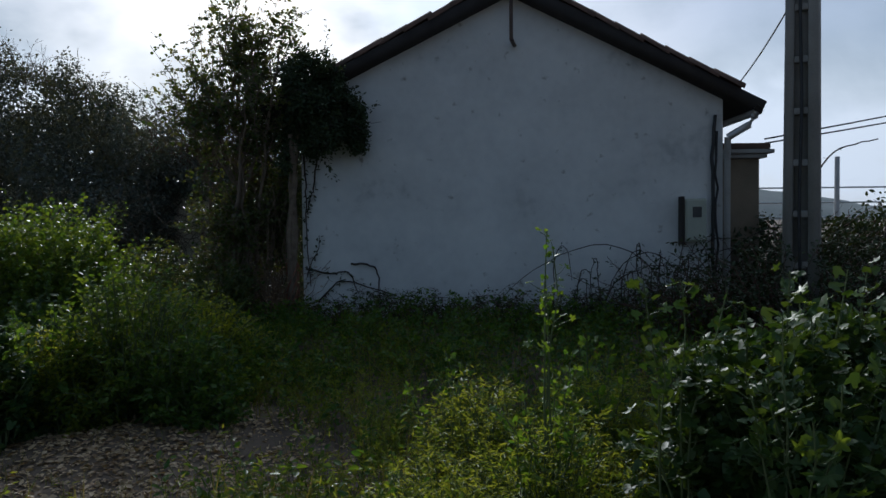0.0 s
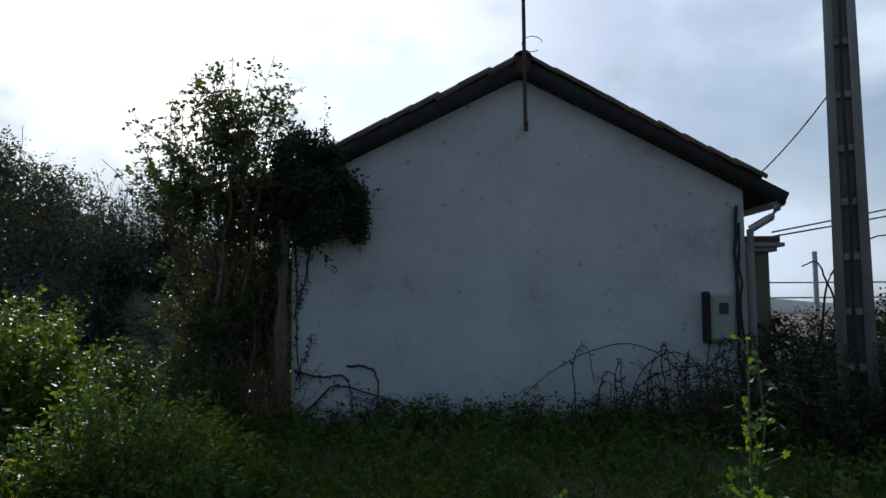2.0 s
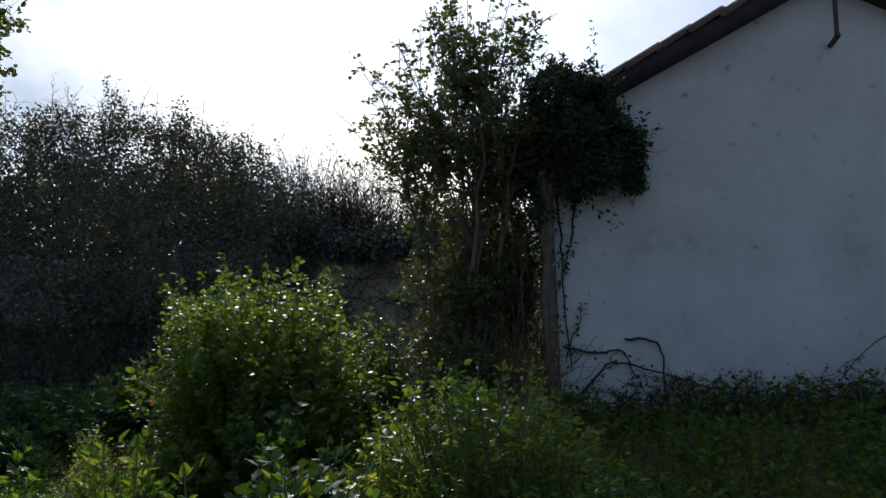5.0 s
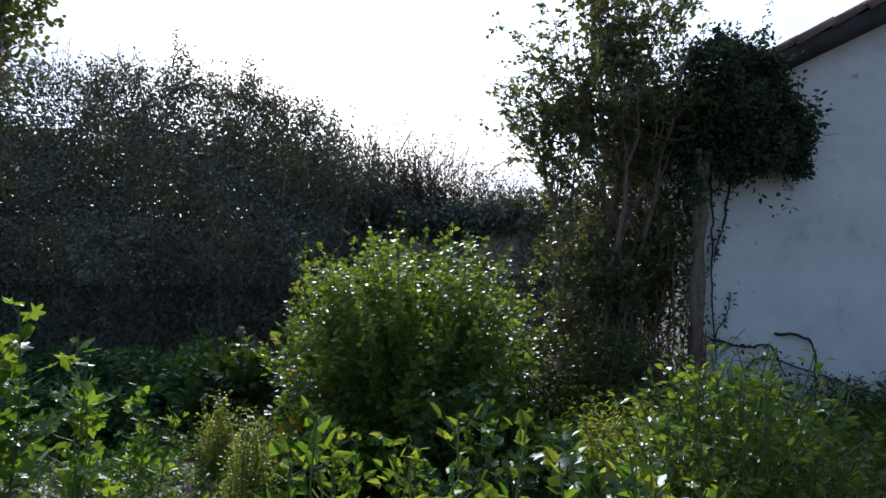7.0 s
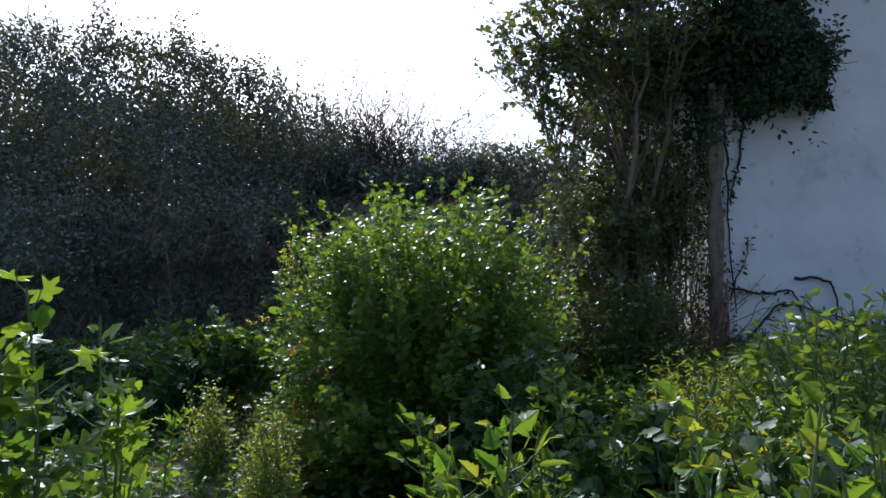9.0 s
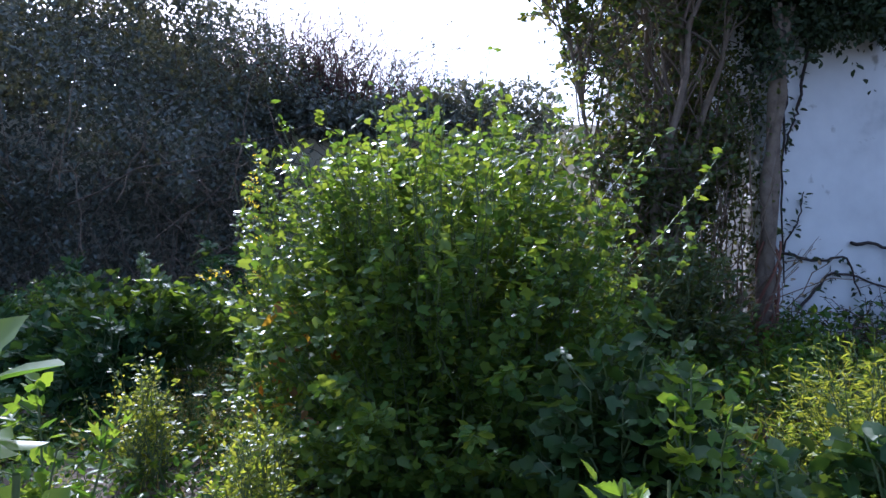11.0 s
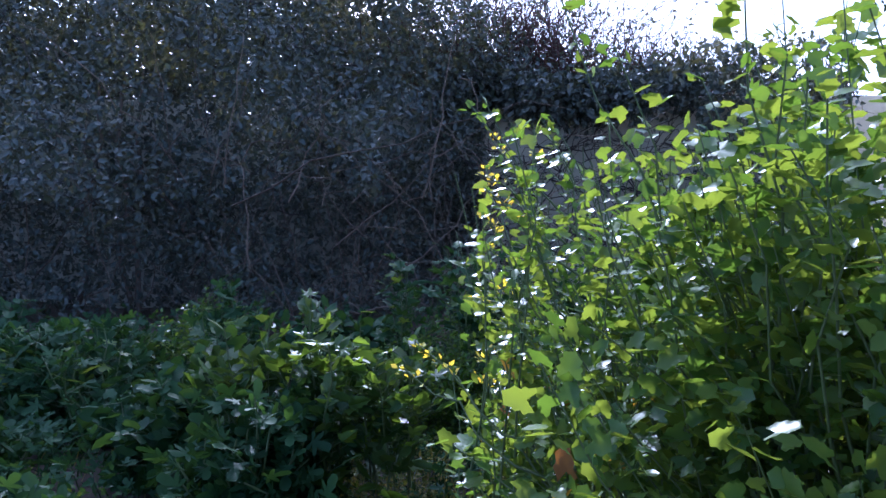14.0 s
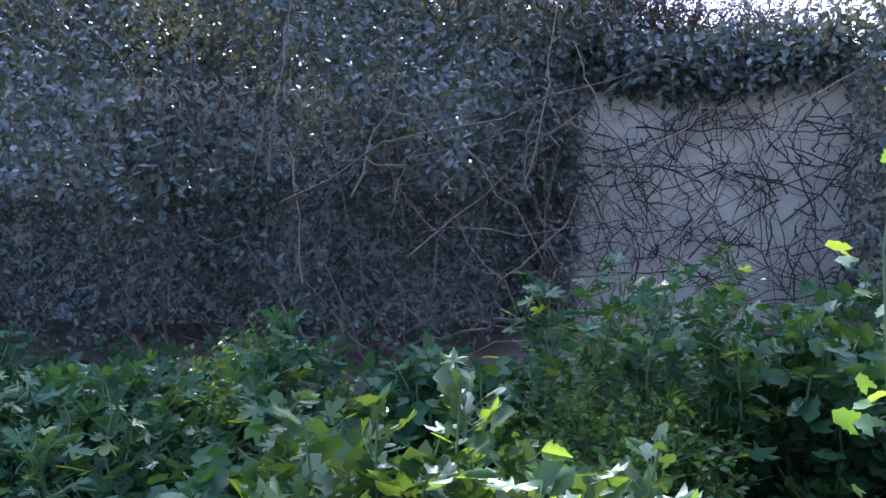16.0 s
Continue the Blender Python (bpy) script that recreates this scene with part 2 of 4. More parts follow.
# leaf blades: local y runs along the blade, z out of it
OVATE = (np.array([(0, 0, 0), (.26, .32, .07), (.2, .7, .05), (0, 1, -.08), (-.2, .7, .05), (-.26, .32, .07)]),
         np.array([(0, 1, 2), (0, 2, 3), (0, 3, 4), (0, 4, 5)]))
NARROW = (np.array([(0, 0, 0), (.11, .4, .03), (0, 1, -.12), (-.11, .4, .03)]), np.array([(0, 1, 2), (0, 2, 3)]))
SMALL = (np.array([(0, 0, 0), (.3, .5, .06), (0, 1, -.06), (-.3, .5, .06)]), np.array([(0, 1, 2), (0, 2, 3)]))


def lobed(lobes=5, teeth=4, seed=0, ring=0.5):
    """A palmate mallow blade: cupped, with toothed lobes."""
    g = np.random.RandomState(seed)
    n = lobes * teeth + 1
    a = np.linspace(-2.45, 2.45, n)
    ph = (np.arange(n) % teeth) / teeth
    r = 0.62 + 0.2 * np.cos(2 * np.pi * (ph - 0.5)) * -1 + g.uniform(-.05, .05, n)
    r *= 0.8 + 0.2 * np.cos(a / 2)
    out = np.stack([np.sin(a) * r, np.cos(a) * r, 0.16 * r * r - 0.14 * np.abs(np.cos(a * lobes / 1.56)) * r + g.uniform(-.03, .03, n)], 1)
    mid = out * ring
    mid[:, 2] = 0.05 + 0.02 * np.cos(a * 5)
    v = np.concatenate([[(0, 0, 0)], mid, out])
    f = []
    for i in range(n - 1):
        f += [(0, 1 + i, 2 + i), (1 + i, 1 + n + i, 2 + n + i), (1 + i, 2 + n + i, 2 + i)]
    v[:, 1] += 0.1
    return v, np.array(f)


def palm(n=15):
    """A light palmate blade of one fan: three broad lobes with blunt teeth."""
    a = np.linspace(-2.5, 2.5, n)
    r = 0.5 + 0.12 * np.cos(a * 2.5) + 0.05 * np.cos(np.arange(n) * np.pi) + 0.08 * np.cos(a)
    v = np.stack([np.sin(a) * r, np.cos(a) * r + 0.35, 0.1 * np.abs(np.sin(a * 1.25)) - 0.1 * np.cos(a) * r], 1)
    v = np.concatenate([[(0, 0.22, 0)], v])
    return v, np.array([(0, i, i + 1) for i in range(1, n)])


LOBED_LITE = palm(12)
PALM = palm(16)


def cut_leaf():
    """A deeply cut palmate blade with five pointed lobes."""
    a = np.linspace(-2.3, 2.3, 21)
    r = np.array([.3, .42, .3, .17, .34, .52, .34, .18, .4, .62, .66, .62, .4, .18, .34, .52, .34, .17, .3, .42, .3])
    v = np.stack([np.sin(a) * r, np.cos(a) * r + .3, .12 * np.abs(np.sin(a * 2.2)) * r - .12 * r * r], 1)
    v = np.concatenate([[(0, .2, .03)], v])
    return v, np.array([(0, i, i + 1) for i in range(1, 21)])


CUT = cut_leaf()


def pointed_leaf():
    """An upright blade with a long toothed middle lobe and two short side lobes, folded along the midrib."""
    half = [(0, 0, 0), (.2, .1, .02), (.36, .28, .03), (.22, .34, .05), (.26, .46, .05), (.17, .56, .05), (.18, .68, .04), (.08, .82, .01), (0, 1, -.06)]
    mid = [(0, .1, -.03), (0, .3, -.05), (0, .5, -.06), (0, .75, -.05)]
    v = half + [(-x, y, z) for x, y, z in half[1:-1]] + mid
    f = []
    for side in (0, 1):
        k = [0] + [i + 7 * side for i in range(1 if not side else 2, 8 if not side else 9)] + [8]
        spine = [16, 16, 17, 17, 18, 18, 19, 19]
        for i in range(8):
            f.append((k[i], k[i + 1], spine[i]))
            if i and spine[i] != spine[i - 1]:
                f.append((spine[i - 1], k[i], spine[i]))
    return np.array(v, float) * [1.35, 1, 1], np.array(f)


POINTED = pointed_leaf()
ROUND = (np.array([(0, 0, 0), (.3, .25, .08), (.36, .55, .1), (.2, .88, .05), (0, 1, -.04), (-.2, .88, .05), (-.36, .55, .1), (-.3, .25, .08)]),
         np.array([(0, i, i + 1) for i in range(1, 7)]))


def unit(v):
    return v / (np.linalg.norm(v, axis=-1, keepdims=True) + 1e-9)


def blades(template, pos, along, normal, size):
    """One leaf at each position."""
    v0, f0 = template
    d = unit(along)
    nrm = unit(normal - (normal * d).sum(1, keepdims=True) * d)
    s = np.cross(d, nrm)
    size = np.broadcast_to(size, len(pos))[:, None, None]
    v = pos[:, None] + size * (v0[None, :, :1] * s[:, None] + v0[None, :, 1:2] * d[:, None] + v0[None, :, 2:] * nrm[:, None])
    f = f0[None] + (np.arange(len(pos)) * len(v0))[:, None, None]
    return v.reshape(-1, 3), f.reshape(-1, 3)


def arcs(base, tip, bulge, m=6, wobble=0.02, g=np.random):
    """Bent paths from base to tip, arrays (P, 3); bulge lifts the middle."""
    s = np.linspace(0, 1, m)[None, :, None]
    mid = (base + tip) / 2 + bulge
    p = (1 - s) ** 2 * base[:, None] + 2 * s * (1 - s) * mid[:, None] + s * s * tip[:, None]
    w = g.normal(0, wobble, p.shape)
    w[:, 0] = 0
    return p + w


def along_paths(p, n, lo, hi, g):
    """n random points on each path, with the path's direction there."""
    P, m, _ = p.shape
    u = g.uniform(lo, hi, (P, n)) * (m - 1.001)
    i = u.astype(int)
    fr = (u - i)[..., None]
    k = np.arange(P)[:, None]
    a, b = p[k, i], p[k, i + 1]
    return (a + (b - a) * fr).reshape(-1, 3), unit(b - a).reshape(-1, 3)


def ground_z(x, y):
    """Bank that rises towards the house and the back."""
    x, y = np.asarray(x, float), np.asarray(y, float)
    s = np.clip((y - 7.2) / 3.0, 0, 1)
    s = s * s * (3 - 2 * s) * 0.3 * np.clip((x + 3.5) / 2.0, 0, 1)
    near = np.clip(1 - (np.hypot(x, y - 8) - 20) / 20, 0, 1)
    return s * near + near * 0.03 * (np.sin(x * 2.1 + y * 0.7) + np.sin(y * 2.7 - x * 1.3))


# ---- ground ----
axis_a = np.concatenate([-np.geomspace(12, 900, 22)[::-1], np.linspace(-11.6, 11.6, 117), np.geomspace(12, 900, 22)])
gx, gy = np.meshgrid(axis_a - 1, axis_a + 9, indexing="ij")
gz = ground_z(gx, gy)
gz += np.where(np.hypot(gx, gy - 9) < 14, np.random.RandomState(4).normal(0, 0.008, gz.shape), 0)
ng = len(axis_a)
gi = (np.arange(ng - 1)[:, None] * ng + np.arange(ng - 1)).ravel()
ground = new("ground", mesh_np("ground", np.stack([gx, gy, gz], -1).reshape(-1, 3), np.stack([gi, gi + ng, gi + ng + 1, gi + 1], -1), M_SOIL, True))
tagged(ground, "bare brown soil with scattered dry leaves and weeds", "ground", kind="structure")

# ---- house ----
X0, X1, GY, BACK, XM = -1.1, 4.15, 11.0, 14.5, 1.525
EAVE, SLOPE = 2.98, 0.5
APEX = EAVE + SLOPE * (X1 - XM)
house = thing("house", "small white limewashed gabled house with clay tile roof", "house", (XM, GY, 0.25))


def local(ob, verts):
    """World coordinates to those of a thing that is only moved."""
    return np.asarray(verts, float) - np.array(ob.location)


def gable(y0, y1):
    prof = [(X0, -0.1), (X1, -0.1), (X1, EAVE + 0.088), (XM, APEX + 0.088), (X0, EAVE + 0.088)]
    v = np.array([(x, y, z) for y in (y0, y1) for x, z in prof], float)
    f = [(0, 1, 2), (0, 2, 4), (2, 3, 4), (5, 7, 6), (5, 9, 7), (7, 9, 8)]
    for i in range(5):
        j = (i + 1) % 5
        f += [(i, i + 5, j + 5), (i, j + 5, j)]
    return v, np.array(f)


# front gable: fine grid with an uneven hand-trowelled face
cols, rws = 60, 50
u, w = np.meshgrid(np.linspace(0, 1, cols), np.linspace(0, 1, rws), indexing="ij")
fx = X0 + u * (X1 - X0)
top = EAVE + 0.092 + SLOPE * (X1 - XM - np.abs(fx - XM))
fz = -0.1 + w * (top + 0.1)
fy = GY + np.array([[0.012 * noise.noise(Vector((a * 1.3, 3, b * 1.3))) + 0.005 * noise.noise(Vector((a * 7, 9, b * 7))) for a, b in zip(ra, rb)] for ra, rb in zip(fx, fz)])
k = (np.arange(cols - 1)[:, None] * rws + np.arange(rws - 1)).ravel()
face_v, face_f = np.stack([fx, fy, fz], -1).reshape(-1, 3), np.stack([k, k + rws, k + rws + 1, k + 1], -1)
part("front_skin", mesh_np("front_skin", local(house, face_v), face_f, M_LIME_WASH, True), house, "white limewash, grey and stained low down")
part("front_wall", mesh_np("front_wall", local(house, gable(GY + 0.03, GY + 0.35)[0]), gable(0, 1)[1], M_LIME_WASH), house)
part("back_wall", mesh_np("back_wall", local(house, gable(BACK - 0.3, BACK)[0]), gable(0, 1)[1], M_LIME_WASH), house)
part("side_wall", bevelled("side_wall", [(X0 - XM, X0 + 0.3 - XM, 0.35, BACK - GY - 0.3, -0.35, EAVE - 0.25)], M_LIME_WASH), house)
part("side_wall", bevelled("side_wall", [(X1 - 0.3 - XM, X1 - XM, 0.35, BACK - GY - 0.3, -0.35, EAVE - 0.25)], M_LIME_WASH), house)
roof = part("roof", None, house)
FRONT = GY - 0.22
for side in (-1, 1):
    run = X1 - XM + 0.36
    a = math.atan(SLOPE)
    v, f = box(0, run / math.cos(a), FRONT + 0.03, BACK + 0.15, 0.085, 0.24)
    v2 = np.stack([XM + side * (v[:, 0] * math.cos(a) + v[:, 2] * math.sin(a)), v[:, 1], APEX - v[:, 0] * math.sin(a) + v[:, 2] * math.cos(a)], 1)
    part("deck", mesh_np("deck", local(house, v2), f, M_WOOD), roof)


def tile_mesh():
    """A barrel tile 0.42 m long, tapered, 14 mm thick; local x down the slope."""
    v = []
    ang = np.linspace(0, np.pi, 6)
    for x, r in ((0, 0.085), (0.42, 0.105)):
        for rr in (r, r - 0.014):
            for t in ang:
                v.append((x, math.cos(t) * rr, math.sin(t) * rr * 0.8))
    f = []
    for i in range(5):
        f += [(i, i + 1, i + 13, i + 12), (i + 6, i + 18, i + 19, i + 7), (i, i + 6, i + 7, i + 1), (i + 12, i + 13, i + 19, i + 18)]
    return np.array(v), np.array(f)


TILE_V, TILE_F = tile_mesh()
tile_me = mesh_np("tile", TILE_V, TILE_F, M_TILE, False)
PITCH, WIDE, ROWS = 0.335, 0.205, 9
rng = np.random.RandomState(11)
rest = []
tile_spots = []
for side in (-1, 1):
    turn = Matrix.Rotation(-math.atan(SLOPE), 4, "Y").inverted()
    flip = Matrix.Rotation(math.pi, 4, "Z") if side < 0 else Matrix.Identity(4)
    for c in range(19):
        for r in range(ROWS):
            d = r * PITCH + 0.02
            off = Vector((XM + side * (d * math.cos(math.atan(SLOPE)) + 0.03), FRONT + 0.1 + c * WIDE, APEX - d * math.sin(math.atan(SLOPE)) + 0.285))
            m = Matrix.Translation(off + Vector(rng.normal(0, 0.006, 3))) @ flip @ turn @ pose(0, 0, 0, rng.normal(0, 2), 4.5 + rng.normal(0, 1.0), rng.normal(0, 1.5))
            tile_spots.append((c, m))
for c, m in tile_spots:
    if c >= 14:
        mm = np.array(m)
        rest.append((TILE_V @ mm[:3, :3].T + mm[:3, 3], TILE_F))
v, f = join(rest)
far_tiles = part("tile_field", mesh_np("tile_field", local(house, v), f, M_TILE), roof)
tagged(far_tiles, kind="stuff")
part("ridge_bed", bevelled("ridge_bed", [(-0.1, 0.1, FRONT + 0.04 - GY, BACK + 0.1 - GY, APEX + 0.1 - 0.25, APEX + 0.31 - 0.25)], M_TILE, 0.02), roof, "mortar bed under the ridge tiles")
# ridge caps
cap_v = TILE_V * np.array([1, 1.25, 1.15])
cap_me = mesh_np("ridge_tile", cap_v, TILE_F, M_TILE)
for c in range(10):
    ob = part("ridge_tile", cap_me, roof)
    ob.matrix_basis = Matrix.Translation(-house.location) @ Matrix.Translation((XM, FRONT + 0.0 + c * 0.4, APEX + 0.28)) @ pose(0, 0, 0, rng.normal(0, 2), rng.normal(0, 1), 90)

# gutter end, elbow and downpipe at the right eave
def tube_part(name, pts, r, mat, parent, label="", sides=8):
    vv, ff = tubes([pts], r, r, sides)
    return part(name, mesh_np(name, local(parent, vv), ff, mat, True), parent, label)


gut = np.array([(X1 + 0.36, y, EAVE - 0.07) for y in np.linspace(GY - 0.2, BACK, 5)])
tube_part("gutter", gut, 0.06, M_ZINC, house, "weathered zinc gutter")
tube_part("gutter_elbow", np.array([(X1 + 0.36, GY - 0.12, EAVE - 0.05), (X1 + 0.34, GY - 0.13, EAVE - 0.14), (X1 + 0.27, GY - 0.13, EAVE - 0.24), (X1 + 0.15, GY - 0.1, EAVE - 0.31), (X1 + 0.04, GY - 0.06, EAVE - 0.38)]), 0.045, M_ZINC, house, "pale bent downpipe elbow")
tube_part("downpipe", np.array([(X1 + 0.04, GY - 0.06, EAVE - 0.38), (X1 + 0.03, GY - 0.07, EAVE - 0.6), (X1 + 0.03, GY - 0.07, 1.4), (X1 + 0.03, GY - 0.07, 0.25)]), 0.042, M_CONC, house)
wob = np.random.RandomState(3)
cz = np.linspace(EAVE - 0.1, 0.6, 14)
tube_part("supply_cable", np.stack([X1 - 0.13 + wob.normal(0, .012, 14), np.full(14, GY - 0.045), cz], 1), 0.022, M_BLACK, house, "black supply cable clipped to the wall")
tube_part("supply_cable", np.stack([X1 - 0.09 + wob.normal(0, .014, 14), np.full(14, GY - 0.05), cz - 0.2], 1), 0.015, M_BLACK, house, "black supply cable clipped to the wall")
# annex behind the right corner
annex = thing("annex", "low ochre rendered annex with moulded cornice", "annex", (4.75, 13.2, 0.2))
part("wall", bevelled("wall", [(-0.598, 0.34, -0.9, 1.3, -0.3, 2.24)], M_OCHRE, 0.015), annex)
part("cornice", bevelled("cornice", [(-0.598, 0.42, -0.98, 1.4, 2.243, 2.3), (-0.598, 0.5, -1.04, 1.45, 2.304, 2.36)], M_CONC, 0.012), annex, "projecting grey cornice")
part("roof", bevelled("roof", [(-0.598, 0.46, -1.0, 1.4, 2.363, 2.45)], M_TILE, 0.02), annex, "flat clay tile edging")

# mast with its bracket on the gable
mast = thing("antenna_mast", "rusty steel antenna mast clamped to the gable", "mast", (XM + 0.02, GY - 0.05, 3.75))
tube_part("pole", np.array([(XM + 0.0, GY - 0.28, 3.78), (XM + 0.0, GY - 0.28, 4.6), (XM + 0.0, GY - 0.28, 6.3)]), 0.022, M_STEEL, mast)
tube_part("bracket", np.array([(XM + 0.06, GY + 0.02, 3.78), (XM + 0.03, GY - 0.14, 3.78), (XM, GY - 0.3, 3.79)]), 0.026, M_STEEL, mast, "rusty wall bracket")
loopw = np.linspace(0, 5.5, 24)
tube_part("wire", np.stack([XM + 0.1 + 0.11 * np.cos(loopw), GY - 0.26 + 0.02 * loopw, APEX + 0.44 + 0.08 * np.sin(loopw)], 1), 0.005, M_BLACK, mast, "loose loop of wire", 4)

# meter box
meter = thing("meter_box", "pale grey electricity meter box with small window", "meter box", (3.77, GY - 0.1, 1.32))
part("case", bevelled("case", [(-0.13, 0.13, -0.08, 0.1, 0, 0.53)], M_BOX, 0.018), meter)
part("lid", bevelled("lid", [(-0.115, 0.115, -0.1, -0.083, 0.02, 0.51)], M_BOX, 0.007), meter)
part("window", bevelled("window", [(-0.05, 0.06, -0.108, -0.102, 0.3, 0.43)], M_PANE, 0.002), meter, "small dark inspection window")
# added dark strip, stands for bramble and cable left of the case
part("dark_strip", bevelled("dark_strip", [(-0.17, -0.133, -0.06, 0.1, -0.03, 0.56)], M_WOOD, 0.006), meter, "dark strip in place of the bramble and cable beside the box")

# ---- utility pole: concrete, with a recessed web and cross ribs ----
pole = thing("utility_pole", "tall tapered concrete utility pole with recessed ladder web", "utility pole", (4.39, 9.3, 0.1))


def taper(x0, x1, y0, y1, z0, z1, k0, k1):
    v, f = box(x0, x1, y0, y1, z0, z1)
    s = np.where(v[:, 2] < (z0 + z1) / 2, k0, k1)
    v[:, 0] *= s
    return v, f


pole.rotation_euler = (0, 0, radians(-32))
H = 8.5
for lo, hi in ((-0.178, -0.08), (0.08, 0.178)):
    part("flange", mesh_np("flange", *taper(lo, hi, -0.12, 0.12, -0.1, H, 1.0, 0.62), M_CONC), pole)
part("web", mesh_np("web", *taper(-0.082, 0.082, -0.03, 0.03, -0.1, H, 1.0, 0.62), M_CONC), pole)
rib_me = bevelled("rib", [(-0.079, 0.079, -0.1, 0.09, -0.035, 0.035)], M_CONC, 0.012)
for i in range(15):
    z = 0.5 + i * 0.52
    ob = part("rib", rib_me, pole)
    ob.location = (0, 0, z)
    ob.scale = (1 - 0.38 * z / H, 1, 1)
cab = np.array([(0.01 * math.sin(z * 3), -0.115, z) for z in np.linspace(0, H, 24)])
part("cable", mesh_np("cable", *tubes([cab], 0.017, 0.017, 6), M_BLACK, True), pole, "black cable down the web")


def wire(name, a, b, sag, r, label):
    s = np.linspace(0, 1, 16)[:, None]
    p = np.array(a) * (1 - s) + np.array(b) * s
    p[:, 2] -= sag * 4 * (s * (1 - s))[:, 0]
    ob = new(name, mesh_np(name, *tubes([p], r, r, 5), M_BLACK))
    return tagged(ob, label, "wire")


wire("service_wire", (4.27, 9.3, 3.78), (4.3, 10.9, 3.24), 0.04, 0.009, "thin black service wire from pole to house eave")
wire("overhead_wire", (5.2, 12.4, 2.72), (30, 26, 8.6), 0.3, 0.012, "thin black overhead wire from the annex")
wire("overhead_wire", (5.2, 12.4, 2.66), (30, 26, 8.1), 0.3, 0.012, "thin black overhead wire from the annex")

# ---- fence, lamp and far buildings to the right ----
fence = thing("rail_fence", "pale galvanised rail fence on tall posts", "fence", (10, 17, 0))
for i in range(8):
    x = -3.2 + i * 1.6
    vv, ff = tubes([[(x, 0, -0.1), (x, 0, 1.5), (x, 0, 2.75 + 0.06 * (i % 3))]], 0.055, 0.05, 8)
    part("post", mesh_np("post", vv, ff, M_FENCE, True), fence)
for z in (1.6, 1.9, 2.2):
    vv, ff = tubes([[(-3.4, 0.06, z), (2, 0.06, z), (8.6, 0.06, z)]], 0.018, 0.018, 6)
    part("rail", mesh_np("rail", vv, ff, M_FENCE, True), fence)
lamp = thing("street_lamp", "distant dark street lamp with flat head", "street lamp", (21.5, 30, 0))
vv, ff = tubes([[(0, 0, -0.1), (0, 0, 5), (0, 0, 9.2), (-0.5, 0, 9.6), (-1.2, 0, 9.65)]], 0.09, 0.05, 8)
part("column", mesh_np("column", vv, ff, M_STEEL, True), lamp)
part("head", bevelled("head", [(-1.9, -1.15, -0.15, 0.15, 9.58, 9.7)], M_STEEL, 0.04), lamp)
g = np.random.RandomState(21)
hx = np.linspace(-500, 700, 90)
hz = 13 + 7 * np.sin(hx * 0.011) + 4 * np.sin(hx * 0.031 + 1) + g.uniform(0, 2, 90)
hv = np.concatenate([np.stack([hx, 520 + 0 * hx, 0 * hx - 2], 1), np.stack([hx, 580 + 0 * hx, hz], 1), np.stack([hx, 700 + 0 * hx, 0 * hx - 2], 1)])
hi_ = np.arange(89)
hf = np.concatenate([np.stack([hi_, hi_ + 1, hi_ + 91, hi_ + 90], 1), np.stack([hi_ + 90, hi_ + 91, hi_ + 181, hi_ + 180], 1)])
tagged(new("backdrop_hills", mesh_np("backdrop_hills", hv, hf, M_HILL, True)), "low hazy blue hills on the horizon", "hills", kind="structure")

# ---- back wall; its unseen length behind the hedge is added to block light ----
bw = bevelled("wall_back", [(-16.0, 6.0, 16.6, 16.88, -0.1, 2.36)], M_RENDER, 0.02)
wall_back = tagged(new("wall_back", bw), "weathered pale rendered garden wall under ivy, with an added unseen length behind the hedge", "wall", kind="structure")

# ---- plants ----
def leaves_on(p, n, lo, hi, size, template, g, droop=0.0, spread=0.05, up=0.8):
    """Leaves along paths, turned out from the shoot."""
    pos, t = along_paths(p, n, lo, hi, g)
    out = unit(g.normal(0, 1, pos.shape) * [1, 1, 0.5])
    pos = pos + out * g.uniform(0, spread, (len(pos), 1))
    d = unit(out + 0.5 * t - np.array([0, 0, droop]))
    nrm = unit(g.normal(0, 0.55, pos.shape) + np.array([0, 0, up]))
    return blades(template, pos, d, nrm, size * g.uniform(0.55, 1.2, len(pos)))


def dome(g, n, rx, ry, h, low=0.15, power=0.5):
    """Tips over a rounded heap, more of them high."""
    a = g.uniform(0, 2 * np.pi, n)
    z = g.uniform(low, 1, n)
    rho = np.sqrt(np.clip(1 - (z - 0.25) ** 2 / 0.6, 0.05, 1)) * g.uniform(0.35, 1, n) ** power
    return np.stack([rx * rho * np.cos(a), ry * rho * np.sin(a), z * h * g.uniform(0.85, 1.06, n)], 1)


def bush(name, label, category, at, rx, ry, h, shoots, per, size, mat, stem_mat, seed, template=OVATE, low=0.15, base=0.35, r=0.009, lo=0.3, droop=0.2, group=""):
    g = np.random.RandomState(seed)
    z0 = float(ground_z(at[0], at[1]))
    ob = thing(name, label, category, (at[0], at[1], z0), group)
    r = 0.004 if size < 0.05 else r
    tip = dome(g, shoots, rx, ry, h, low)
    b = tip * [base, base, 0] + g.normal(0, 0.05, tip.shape) * [1, 1, 0] - [0, 0, 0.04]
    lift = np.stack([0 * tip[:, 0], 0 * tip[:, 0], 0.22 * tip[:, 2]], 1) - (tip - b) * [0.15, 0.15, 0]
    p = arcs(b, tip, lift, 6, 0.025, g)
    part("stem_mass", mesh_np("stem_mass", *tubes(p, r, r * 0.35, 4), stem_mat), ob)
    part("foliage", mesh_np("foliage", *leaves_on(p, per, lo, 1, size, template, g, droop), mat), ob)
    return ob


